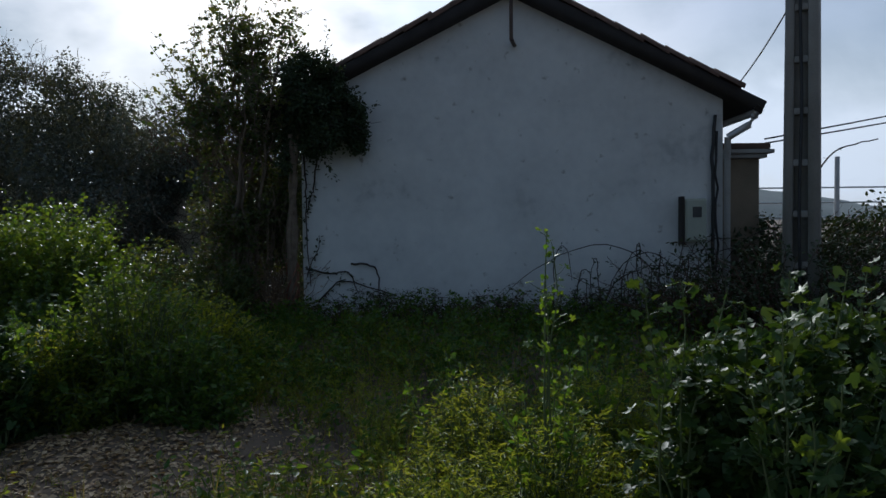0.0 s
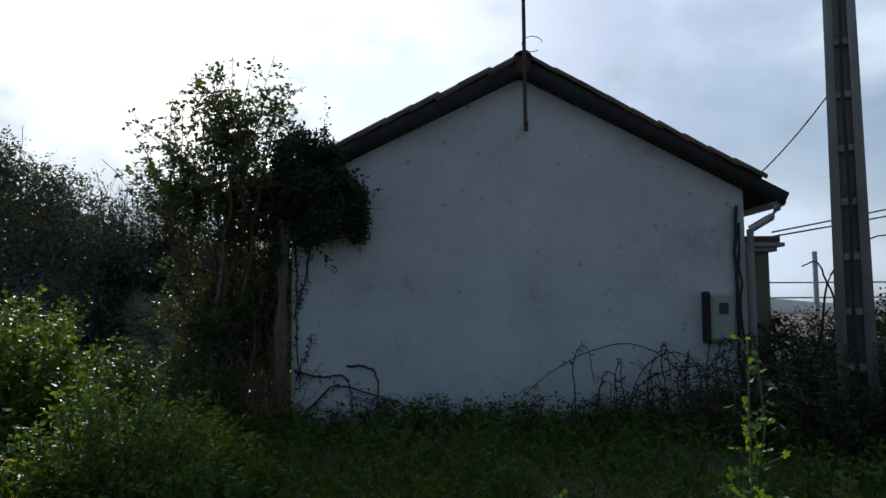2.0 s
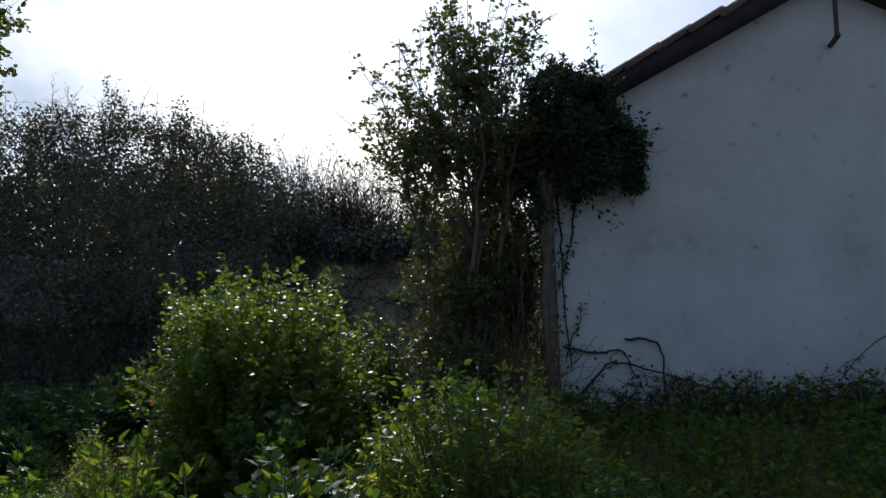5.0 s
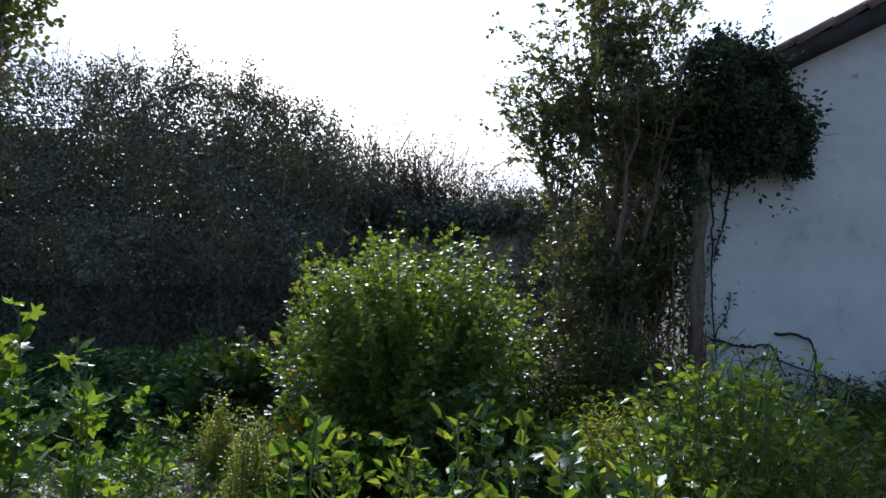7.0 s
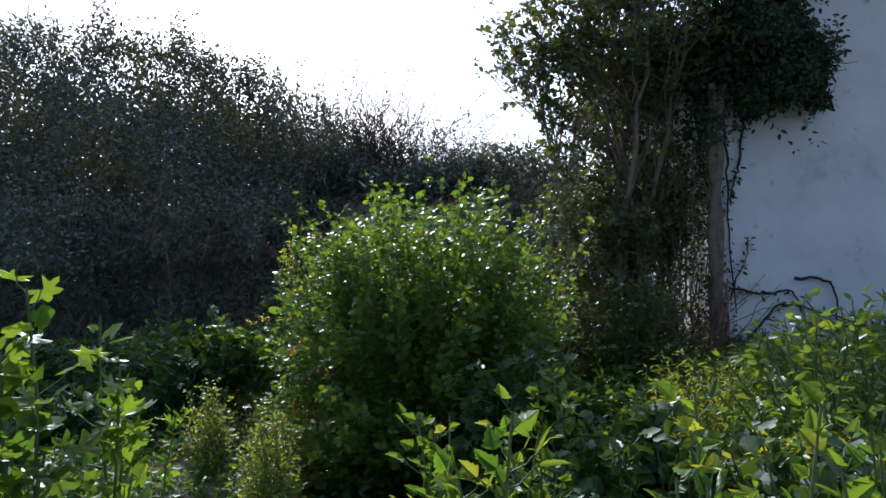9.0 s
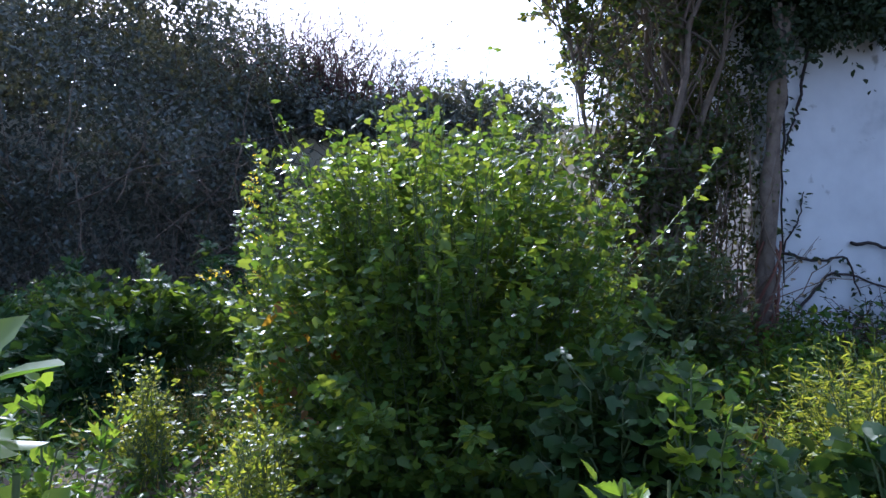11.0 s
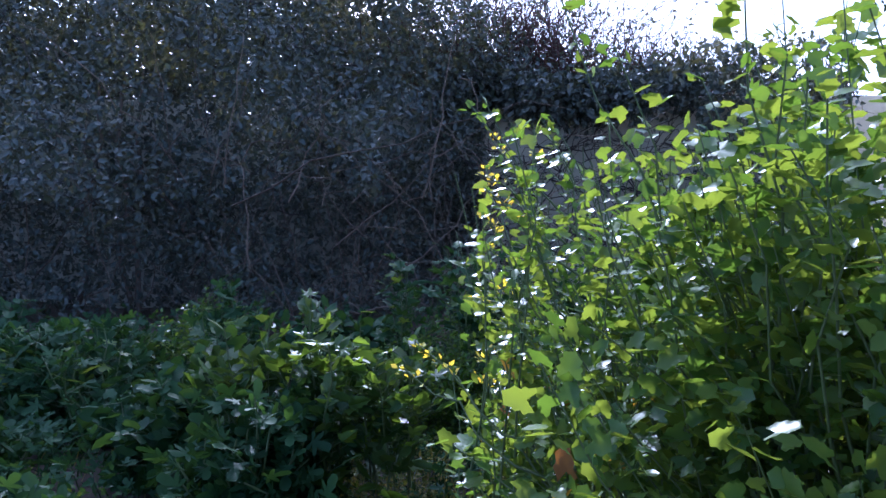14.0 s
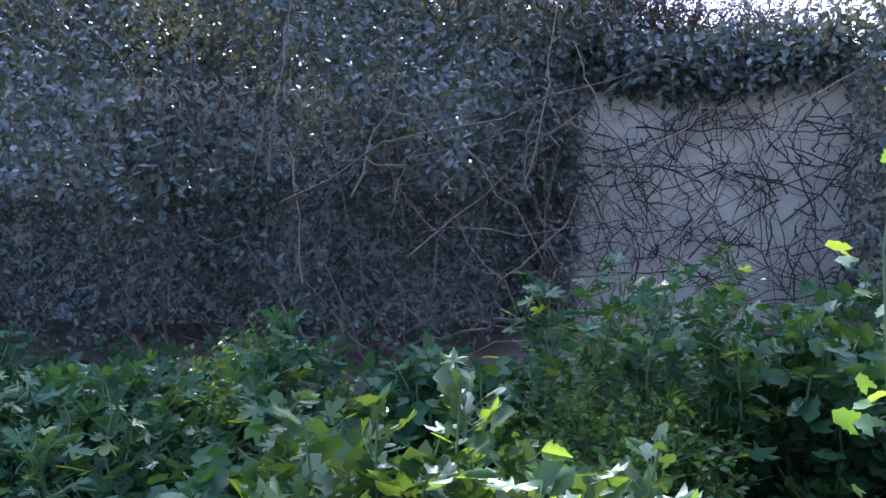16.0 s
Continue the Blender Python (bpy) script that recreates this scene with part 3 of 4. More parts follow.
# leaf blades of the large mallows, each leaf an object of its own
MALLOW_LEAVES = [mesh_np("leaf", *lobed(5, 4, k), M_MALLOW, True) for k in range(3)] + [mesh_np("leaf", *lobed(5, 4, 7), M_BUSH, True)]
POINTED_LEAVES = [mesh_np("leaf", *POINTED, m) for m in (M_MALLOW, M_LIME, M_MALLOW, M_BUSH)]
DIM_LEAVES = [mesh_np("leaf", *lobed(5, 4, k), m, True) for k, m in ((0, M_DIM_BUSH), (1, M_DIM_BUSH), (2, M_BUSH), (6, M_DIM_BUSH))]
MIXED_LEAVES = [mesh_np("leaf", *POINTED, M_WEED), mesh_np("leaf", *CUT, M_DIM_BUSH), mesh_np("leaf", *lobed(5, 4, 8), M_WEED, True), mesh_np("leaf", *POINTED, M_MALLOW)]
SHADE_LEAVES = [mesh_np("leaf", *CUT, M_SHADE_WEED), mesh_np("leaf", *POINTED, M_SHADE_WEED), mesh_np("leaf", *lobed(5, 4, 9), M_SHADE_WEED), mesh_np("leaf", *CUT, M_BUSH)]


def mallow(at, h, spread, stems, leaves, size, seed, label="tall green mallow with lobed sunlit leaves among weeds", blade_set=MALLOW_LEAVES, tilt=(-45, 50), tips=(LOBED_LITE, M_MALLOW)):
    g = np.random.RandomState(seed)
    z0 = float(ground_z(*at))
    ob = thing("mallow_plant", label, "plant", (at[0], at[1], z0), "mallows along the path")
    tip = np.stack([g.normal(0, spread, stems), g.normal(0, spread, stems), h * g.uniform(0.7, 1.0, stems)], 1)
    tip[0] = (tip[0, 0] * 0.3, tip[0, 1] * 0.3, h)
    b = tip * [0.25, 0.25, 0] - [0, 0, 0.04]
    p = arcs(b, tip, -(tip - b) * [0.15, 0.15, 0], 7, 0.012, g)
    multi("stem", p + np.array(ob.location), 0.0075, 0.003, 5, M_STEM, ob)
    stalk_from, stalk_to = [], []
    for i in range(leaves):
        s = g.uniform(0.15, 1.0) ** 0.7
        path = p[i % stems]
        u = s * 5.99
        pos = path[int(u)] + (path[int(u) + 1] - path[int(u)]) * (u - int(u))
        a = g.uniform(0, 2 * math.pi)
        reach = (1.15 - s) * 0.16 + 0.02
        stalk_from.append(pos)
        stalk_to.append(pos + np.array((math.cos(a) * reach, math.sin(a) * reach, 0.03 + reach * 0.2)))
        lf = part("leaf", blade_set[g.randint(4)], ob)
        lf.matrix_basis = (Matrix.Translation(Vector(pos) + Vector((math.cos(a) * reach, math.sin(a) * reach, 0.03 + reach * 0.2)))
                           @ Matrix.Rotation(a - math.pi / 2, 4, "Z") @ pose(0, 0, 0, g.uniform(*tilt), g.normal(0, 25), g.normal(0, 20))
                           @ Matrix.Scale(size * (0.5 + 0.75 * (1.1 - s)) * g.uniform(0.75, 1.15), 4))
    stalks = arcs(np.array(stalk_from), np.array(stalk_to), np.tile([0, 0, -0.012], (leaves, 1)), 4, 0.002, g)
    part("stalk_mass", mesh_np("stalk_mass", *tubes(stalks, 0.0022, 0.0015, 4), M_STEM), ob, "thin green leaf stalks")
    # small leaves crowd round the tips
    part("tip_foliage", mesh_np("tip_foliage", *leaves_on(p, 26, 0.45, 1.0, size * 0.55, tips[0], g, -0.3, 0.04), tips[1]), ob)
    return ob


def weeds(name, label, spots, h, size, per, mat, seed, template=OVATE, lean=0.12, stem=0.003):
    """A carpet of small upright weeds, one to each spot (n, 2)."""
    g = np.random.RandomState(seed)
    n = len(spots)
    z = ground_z(spots[:, 0], spots[:, 1])
    b = np.concatenate([spots, z[:, None] - 0.02], 1)
    hh = np.broadcast_to(h, n) * g.uniform(0.45, 1.15, n)
    tip = b + np.stack([g.normal(0, lean, n), g.normal(0, lean, n), hh], 1)
    p = arcs(b, tip, np.zeros((n, 3)), 4, 0.012, g)
    v1, f1 = leaves_on(p, per, 0.2, 1, size, template, g, 0.1, 0.04)
    v2, f2 = tubes(p, stem, stem * 0.4, 3)
    f2 = np.concatenate([f2[:, :3], f2[:, [0, 2, 3]]])
    v, f = join([(v1, f1), (v2, f2)])
    return tagged(new(name, mesh_np(name, v, f, mat)), label, "weeds", kind="stuff")


def grass(name, label, spots, h, seed, mat=M_GRASS):
    g = np.random.RandomState(seed)
    n = len(spots)
    pos = np.concatenate([spots, ground_z(spots[:, 0], spots[:, 1])[:, None] - 0.01], 1)
    d = unit(np.stack([g.normal(0, .35, n), g.normal(0, .35, n), np.ones(n)], 1))
    blade = (np.array([(-.012, 0, 0), (.012, 0, 0), (.01, .5, .05), (-.01, .5, .05), (0, 1, .22)]), np.array([(0, 1, 2), (0, 2, 3), (3, 2, 4)]))
    v, f = blades(blade, pos, d, g.normal(0, 1, (n, 3)), np.broadcast_to(h, n) * g.uniform(.5, 1.3, n))
    return tagged(new(name, mesh_np(name, v, f, mat)), label, "grass", kind="stuff")


def clear_of_path(xy, gap=0.0):
    """Drops spots under the trodden line."""
    line = np.array([(0.9, 1.2), (0.2, 1.9), (-0.2, 2.5), (-1.1, 3.2), (-2.7, 3.8), (-3.5, 4.0), (-3.85, 4.8), (-4.15, 5.6), (-4.2, 6.7), (-4.3, 7.6), (-4.6, 8.2), (-4.9, 8.9), (-5.2, 9.5)])
    fine = np.concatenate([a + (b - a) * np.linspace(0, 1, 12)[:, None] for a, b in zip(line[:-1], line[1:])])
    d = np.min(np.hypot(xy[:, None, 0] - fine[None, :, 0], xy[:, None, 1] - fine[None, :, 1]), 1)
    bare = ((xy[:, 0] + 1.5) / 1.75) ** 2 + ((xy[:, 1] - 6.35) / 1.0) ** 2 > 1
    return xy[(d > gap) & bare]


def patch(seed, n, x0, x1, y0, y1, gap=0.3):
    g = np.random.RandomState(seed)
    xy = np.stack([g.uniform(x0, x1, n), g.uniform(y0, y1, n)], 1)
    # clumps: keep by a slow wave
    keep = np.sin(xy[:, 0] * 2.3 + 1) * np.sin(xy[:, 1] * 2.9 + xy[:, 0]) + g.uniform(-1, 1, n) > -0.6
    return clear_of_path(xy[keep], gap)


def multi(name, p, r0, r1, sides, mat, ob, label=""):
    """Each path becomes a part of its own."""
    r0 = np.broadcast_to(r0, len(p))
    for k in range(len(p)):
        v, f = tubes(p[k:k + 1], r0[k], r1, sides)
        part(name, mesh_np(name, local(ob, v), f, mat, True), ob, label)


# main bush in the middle, leafy and sunlit
main_bush = bush("mallow_bush", "large dense green bush with sunlit lobed leaves", "bush", (-3.6, 9.62), 1.14, 1.15, 1.86, 450, 76, 0.044, M_BUSH, M_STEM, 31, PALM, 0.1, 0.4, 0.006, 0.2)
g = np.random.RandomState(77)
n = 120
tip = np.stack([g.uniform(-1.15, 1.0, n), g.uniform(-1.0, 0.9, n), g.uniform(1.45, 2.05, n)], 1)
tip[:, 0] = np.maximum(tip[:, 0], -1.2 + 0.6 * np.clip(0.7 - tip[:, 1], 0, 2))
tip[:, 2] -= np.where(tip[:, 0] < 0, 0.22, 0.5) * (tip[:, 0] / 1.1) ** 2
b = tip * [0.6, 0.6, 0.5]
p = arcs(b, tip, np.zeros_like(tip), 6, 0.02, g)
part("shoot_mass", mesh_np("shoot_mass", *tubes(p, 0.004, 0.0015, 4), M_STEM), main_bush)
part("shoot_foliage", mesh_np("shoot_foliage", *leaves_on(p, 44, 0.1, 1, 0.033, LOBED_LITE, g, 0.1, 0.035), M_BUSH), main_bush, "small bright leaves on tall shoots")
n = 75
b = np.stack([g.uniform(-1.0, -0.3, n), g.uniform(0.35, 1.2, n), g.uniform(0.0, 0.2, n)], 1)
tip = b + np.stack([g.normal(0, .1, n), g.normal(0, .1, n), g.uniform(0.7, 1.65, n)], 1)
p = arcs(b, tip, np.zeros_like(tip), 7, 0.02, g)
part("shoot_mass", mesh_np("shoot_mass", *tubes(p, 0.005, 0.0015, 4), M_STEM), main_bush)
part("shoot_foliage", mesh_np("shoot_foliage", *leaves_on(p, 50, 0.05, 1, 0.037, PALM, g, 0.1, 0.06), M_BUSH), main_bush)
# sprays with yellow flowers on the side towards the path
n = 18
b = np.stack([g.uniform(-0.85, -0.5, n), g.uniform(0.2, 0.9, n), g.uniform(0.5, 1.2, n)], 1)
tip = b + np.stack([g.uniform(-0.68, -0.3, n), g.uniform(-0.1, 0.35, n), g.uniform(0.2, 0.6, n)], 1)
tip[:, 0] = np.maximum(tip[:, 0], np.where(b[:, 1] < 0.45, -1.22, -1.02))
p = arcs(b, tip, np.tile([0, 0, 0.03], (n, 1)), 8, 0.012, g)
part("flower_spray", mesh_np("flower_spray", *tubes(p, 0.005, 0.002, 4), M_STEM), main_bush)
part("stalk_foliage", mesh_np("stalk_foliage", *leaves_on(p, 16, 0.1, 1, 0.03, OVATE, g, 0.0, 0.012), M_BUSH), main_bush)
part("flower_mass", mesh_np("flower_mass", *leaves_on(p, 9, 0.88, 1, 0.022, SMALL, g, -0.4, 0.02), M_FLOWER), main_bush, "small yellow flower clusters")
n = 60
b = np.stack([g.uniform(-0.95, -0.55, n), g.uniform(-0.1, 0.9, n), g.uniform(0.2, 1.0, n)], 1)
part("rust_foliage", mesh_np("rust_foliage", *blades(LOBED_LITE, b, g.normal(0, 1, b.shape), g.normal(0, 1, b.shape), 0.07), M_RUST), main_bush, "a few yellowed and rust-red leaves")

bush("bush", "low dark green bush of small glossy leaves", "bush", (-1.85, 7.6), 0.8, 0.75, 1.28, 190, 36, 0.055, M_BUSH, M_STEM, 32, OVATE, 0.08)
bush("weed_bush", "bright yellow-green weedy bush of narrow leaves", "bush", (-2.2, 8.4), 0.55, 0.5, 0.85, 190, 40, 0.045, M_LIME, M_STEM, 33, NARROW, 0.05)
bush("bush", "green bush of lobed leaves before the large bush, darkened as in shade", "bush", (-3.12, 8.5), 0.42, 0.36, 0.95, 110, 34, 0.065, M_DIM_BUSH, M_STEM, 40, LOBED_LITE, 0.06)
bush("bush", "spreading low green bush beside the dirt patch", "bush", (-1.25, 7.35), 0.5, 0.5, 0.75, 110, 34, 0.055, M_WEED, M_STEM, 34, OVATE, 0.05)
bush("bush", "low green leafy bush in the weeds", "bush", (-2.55, 6.75), 0.42, 0.4, 0.95, 90, 34, 0.06, M_DIM_BUSH, M_STEM, 35, LOBED_LITE, 0.05)
bush("bush", "low green leafy bush by the main bush", "bush", (-2.75, 7.7), 0.65, 0.6, 0.85, 120, 34, 0.06, M_DIM_BUSH, M_STEM, 36, LOBED_LITE, 0.05)
bush("bush", "low yellow-green feathery bush beside the path", "bush", (-4.42, 8.5), 0.17, 0.26, 0.74, 150, 40, 0.026, M_LIME, M_STEM, 37, SMALL, 0.05)
# plants below the hedge: most leaves take the colours darkened for shade
bush("bush", "leafy weeds bush below the hedge, coloured dark for its shade", "bush", (-5.5, 12.6), 0.6, 0.5, 0.7, 120, 30, 0.08, M_SHADE_WEED, M_STEM, 38, LOBED_LITE, 0.05)
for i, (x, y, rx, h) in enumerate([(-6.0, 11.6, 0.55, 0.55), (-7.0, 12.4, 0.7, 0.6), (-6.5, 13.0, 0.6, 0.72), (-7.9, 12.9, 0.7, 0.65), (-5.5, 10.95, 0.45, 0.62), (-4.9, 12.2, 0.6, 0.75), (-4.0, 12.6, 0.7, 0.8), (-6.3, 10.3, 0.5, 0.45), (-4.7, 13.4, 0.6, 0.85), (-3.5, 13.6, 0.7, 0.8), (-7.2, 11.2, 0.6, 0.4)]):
    bush("leafy_weed", ("broad-leaved green mallow clump under the hedge", "green weed clump with deeply cut leaves, often coloured dark for shade", "low fine-leaved green weed clump")[i % 3], "weed clump", (x, y), rx, rx * 0.9, h * (1, 1.12, .9)[i % 3], (80, 80, 170)[i % 3], (22, 22, 40)[i % 3], (.085, .11, .04)[i % 3], (M_SHADE_WEED, M_SHADE_WEED, M_WEED)[i % 3], M_STEM, 50 + i, (LOBED_LITE, CUT, OVATE)[i % 3], 0.12, group="mallow clumps under the hedge")
bush("bush", "low yellow-green feathery bush beside the path", "bush", (-4.42, 9.25), 0.17, 0.3, 0.5, 130, 40, 0.026, M_LIME, M_STEM, 39, SMALL, 0.05)
lime = bush("lime_sprig", "bright lime-green small shrub sprig", "shrub", (-5.05, 9.7), 0.19, 0.18, 0.64, 60, 26, 0.03, M_LIME, M_STEM, 70, SMALL, 0.2, 0.5)

bush("mallow_bush", "dense green mallow bush beside the path, darkened as in shade", "bush", (2.35, 4.85), 0.7, 0.6, 1.2, 170, 44, 0.06, M_DIM_BUSH, M_STEM, 71, LOBED_LITE, 0.05)
bush("mallow_bush", "dense green mallow bush beside the path, darkened as in shade", "bush", (3.1, 5.3), 0.7, 0.6, 1.25, 150, 40, 0.06, M_DIM_BUSH, M_STEM, 72, LOBED_LITE, 0.05)
bush("weed_bush", "bright yellow-green weedy bush of narrow leaves", "bush", (1.35, 5.0), 0.6, 0.55, 0.72, 190, 40, 0.045, M_LIME, M_STEM, 73, NARROW, 0.05)
bush("weed_bush", "bright yellow-green weedy bush of narrow leaves", "bush", (0.75, 5.0), 0.4, 0.5, 0.5, 150, 36, 0.045, M_LIME, M_STEM, 74, NARROW, 0.05)
bush("weed_bush", "bright yellow-green weedy bush of narrow leaves", "bush", (1.0, 5.75), 0.5, 0.45, 0.7, 170, 40, 0.045, M_LIME, M_STEM, 77, NARROW, 0.05)
bush("weed_bush", "bright yellow-green weedy bush of narrow leaves", "bush", (1.75, 5.9), 0.5, 0.45, 0.7, 160, 40, 0.045, M_LIME, M_STEM, 78, NARROW, 0.05)
bush("weed_bush", "bright sunlit green weedy bush before the house", "bush", (-1.6, 8.5), 0.7, 0.6, 0.9, 190, 40, 0.05, M_LIME, M_STEM, 79, OVATE, 0.05)
bush("weed_bush", "dark green shaded bush under the tree", "bush", (-2.9, 10.9), 0.7, 0.5, 1.3, 150, 34, 0.055, M_TREE, M_STEM, 75, OVATE, 0.05)
bush("weed_bush", "dark green shaded bush under the tree", "bush", (-2.1, 10.5), 0.7, 0.5, 1.05, 150, 34, 0.055, M_TREE, M_STEM, 76, OVATE, 0.05)
bush("weed_bush", "bright yellow-green weedy bush by the mallows", "bush", (-2.25, 7.25), 0.5, 0.45, 0.85, 150, 40, 0.05, M_LIME, M_STEM, 80, OVATE, 0.05)
bush("bush", "green broad-leaved bush at the foot of the mallows, darkened as in shade", "bush", (-4.9, 6.15), 0.34, 0.4, 1.15, 90, 26, 0.085, M_DIM_BUSH, M_STEM, 81, LOBED_LITE, 0.05)
# mallows near the path
for i, (x, y, h, s, st, lv, sz) in enumerate([
        (1.33, 5.05, 1.56, 0.03, 3, 24, 0.055), (1.3, 5.1, 0.95, 0.2, 7, 44, 0.07), (0.75, 6.1, 0.8, 0.15, 6, 34, 0.06), (1.75, 5.9, 0.8, 0.25, 7, 40, 0.07),
        (-4.66, 5.6, 1.22, 0.08, 7, 110, 0.1), (-4.84, 6.0, 1.86, 0.09, 7, 160, 0.1), (-4.66, 6.08, 1.66, 0.06, 6, 120, 0.1), (-4.5, 6.28, 1.46, 0.05, 5, 80, 0.1), (-4.46, 6.6, 1.36, 0.04, 4, 50, 0.09), (-5.03, 8.35, 0.85, 0.08, 4, 24, 0.085),
        (-2.3, 7.2, 1.0, 0.2, 7, 44, 0.08),
        (-2.95, 8.25, 0.85, 0.22, 7, 50, 0.09)]):
    mallow((x, y), h, s, st, lv, sz, 100 + i)
# mallows mostly in the darkened copy of the bush leaf
for i, (x, y, h, s, st, lv, sz) in enumerate([
        (1.85, 4.75, 1.36, 0.22, 7, 60, 0.085), (2.45, 4.95, 1.38, 0.26, 8, 66, 0.09), (2.9, 5.4, 1.4, 0.25, 7, 50, 0.09), (2.25, 4.3, 1.15, 0.22, 7, 54, 0.09)]):
    mallow((x, y), h, s, st, lv, sz, 100 + i, "tall green mallow with lobed leaves darkened as in shade", DIM_LEAVES, (-45, 50), (LOBED_LITE, M_DIM_BUSH))
for i, (x, y, h, s, st, lv, sz) in enumerate([
        (-3.5, 6.1, 1.18, 0.1, 7, 70, 0.1), (-3.12, 6.12, 1.19, 0.13, 8, 80, 0.1), (-2.78, 6.15, 1.08, 0.13, 7, 64, 0.1), (-2.5, 6.45, 1.02, 0.13, 6, 50, 0.095),
        (-3.66, 7.15, 1.0, 0.07, 5, 44, 0.09), (-3.35, 7.05, 0.98, 0.1, 6, 50, 0.09)]):
    mallow((x, y), h, s, st, lv, sz, 130 + i, "upright green weed with pointed sunlit leaves beside the path", POINTED_LEAVES, (5, 70), (POINTED, M_MALLOW))
for i, (x, y, h, s, st, lv, sz) in enumerate([
        (-5.32, 11.15, 0.98, 0.14, 8, 100, 0.125), (-5.0, 11.1, 0.9, 0.14, 7, 80, 0.12), (-5.62, 11.25, 0.86, 0.14, 7, 80, 0.12), (-5.85, 11.5, 0.75, 0.14, 6, 60, 0.12)]):
    mallow((x, y), h, s, st, lv, sz, 145 + i, "leafy green weed with broad toothed leaves beside the path", MIXED_LEAVES, (-15, 60), (LOBED_LITE, M_DIM_BUSH))
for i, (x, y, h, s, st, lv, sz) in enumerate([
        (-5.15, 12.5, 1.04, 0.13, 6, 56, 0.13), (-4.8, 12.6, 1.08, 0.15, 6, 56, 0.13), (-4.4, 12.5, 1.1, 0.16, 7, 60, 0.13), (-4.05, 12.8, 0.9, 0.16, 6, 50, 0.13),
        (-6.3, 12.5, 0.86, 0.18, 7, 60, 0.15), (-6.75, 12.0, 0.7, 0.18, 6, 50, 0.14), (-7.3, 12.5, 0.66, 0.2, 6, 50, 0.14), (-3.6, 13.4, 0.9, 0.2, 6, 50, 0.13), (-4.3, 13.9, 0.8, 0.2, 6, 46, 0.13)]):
    mallow((x, y), h, s, st, lv, sz, 150 + i, "tall weed with deeply cut leaves, coloured dark for hedge shade", SHADE_LEAVES, (-40, 40), (CUT, M_SHADE_WEED))

# weeds and grass
weeds("weeds", "dense knee-high green weeds along the house", patch(1, 1500, -1.3, 5.0, 8.0, 10.9), 0.42, 0.06, 14, M_WEED, 201)
weeds("weeds", "green weeds around the mallows", patch(2, 1100, -0.3, 4.2, 4.2, 8.2, 0.5), 0.45, 0.045, 16, M_LIME, 202, NARROW)
weeds("weeds", "green weeds around the mallows", patch(3, 900, -0.6, 4.5, 4.6, 8.6, 0.5), 0.4, 0.055, 14, M_WEED, 203)
weeds("weeds", "sunlit green weeds between bush and house", patch(4, 1300, -3.0, 0.5, 5.2, 9.5, 0.45), 0.38, 0.05, 14, M_LIME, 204, NARROW)
weeds("weeds", "green weeds under the bushes", patch(5, 1100, -3.2, -0.9, 7.6, 11.0, 0.4), 0.4, 0.06, 14, M_WEED, 205)
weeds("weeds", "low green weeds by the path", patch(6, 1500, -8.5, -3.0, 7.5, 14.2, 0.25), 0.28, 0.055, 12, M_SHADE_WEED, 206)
weeds("weeds", "green weeds under the hedge, coloured dark for its shade", patch(7, 1100, -10.5, -3.0, 11.0, 14.4, 0.3), 0.42, 0.08, 10, M_SHADE_WEED, 207, CUT)
weeds("weeds", "fine pale-flowered weeds beside the path", patch(8, 500, -5.4, -4.4, 9.9, 11.6, 0.3), 0.32, 0.025, 26, M_GRASS, 208, SMALL)
weeds("weeds", "low green weeds by the trodden path", patch(12, 420, -5.2, -3.2, 5.2, 8.4, 0.0), 0.24, 0.04, 16, M_WEED, 212, NARROW)
g = np.random.RandomState(213)
tuft = np.concatenate([g.uniform(0, 1, (60, 2)) * [3.2, 1.9] + [-3.1, 5.4]] * 16)
tuft = tuft + g.normal(0, .05, tuft.shape)
grass("grass", "sparse short tufts on the bare soil", tuft, 0.1, 214)
weeds("weeds", "low green weeds over the end of the path", patch(14, 900, -6.6, -4.5, 8.3, 11.2, 0.0), 0.17, 0.05, 14, M_WEED, 215)
grass("grass", "long green grass among the weeds", patch(9, 9000, -3.6, 4.5, 4.2, 10.8, 0.35), 0.3, 209)
grass("grass", "short green grass along the trodden path", patch(10, 9000, -8, -3.2, 4.2, 13.5, 0.12), 0.16, 210)
g = np.random.RandomState(211)
n = 10000
xy = np.stack([g.normal(-1.6, 1.3, n), g.normal(6.2, 1.1, n)], 1)
pos = np.concatenate([xy, ground_z(xy[:, 0], xy[:, 1])[:, None] + g.uniform(0.002, 0.02, n)[:, None]], 1)
tagged(new("leaf_litter", mesh_np("leaf_litter", *blades(OVATE, pos, g.normal(0, 1, (n, 3)) * [1, 1, .15], g.normal(0, .35, (n, 3)) + [0, 0, 1], g.uniform(.02, .065, n)), M_LITTER)), "dry brown fallen leaves on bare soil", "leaf litter", kind="stuff")

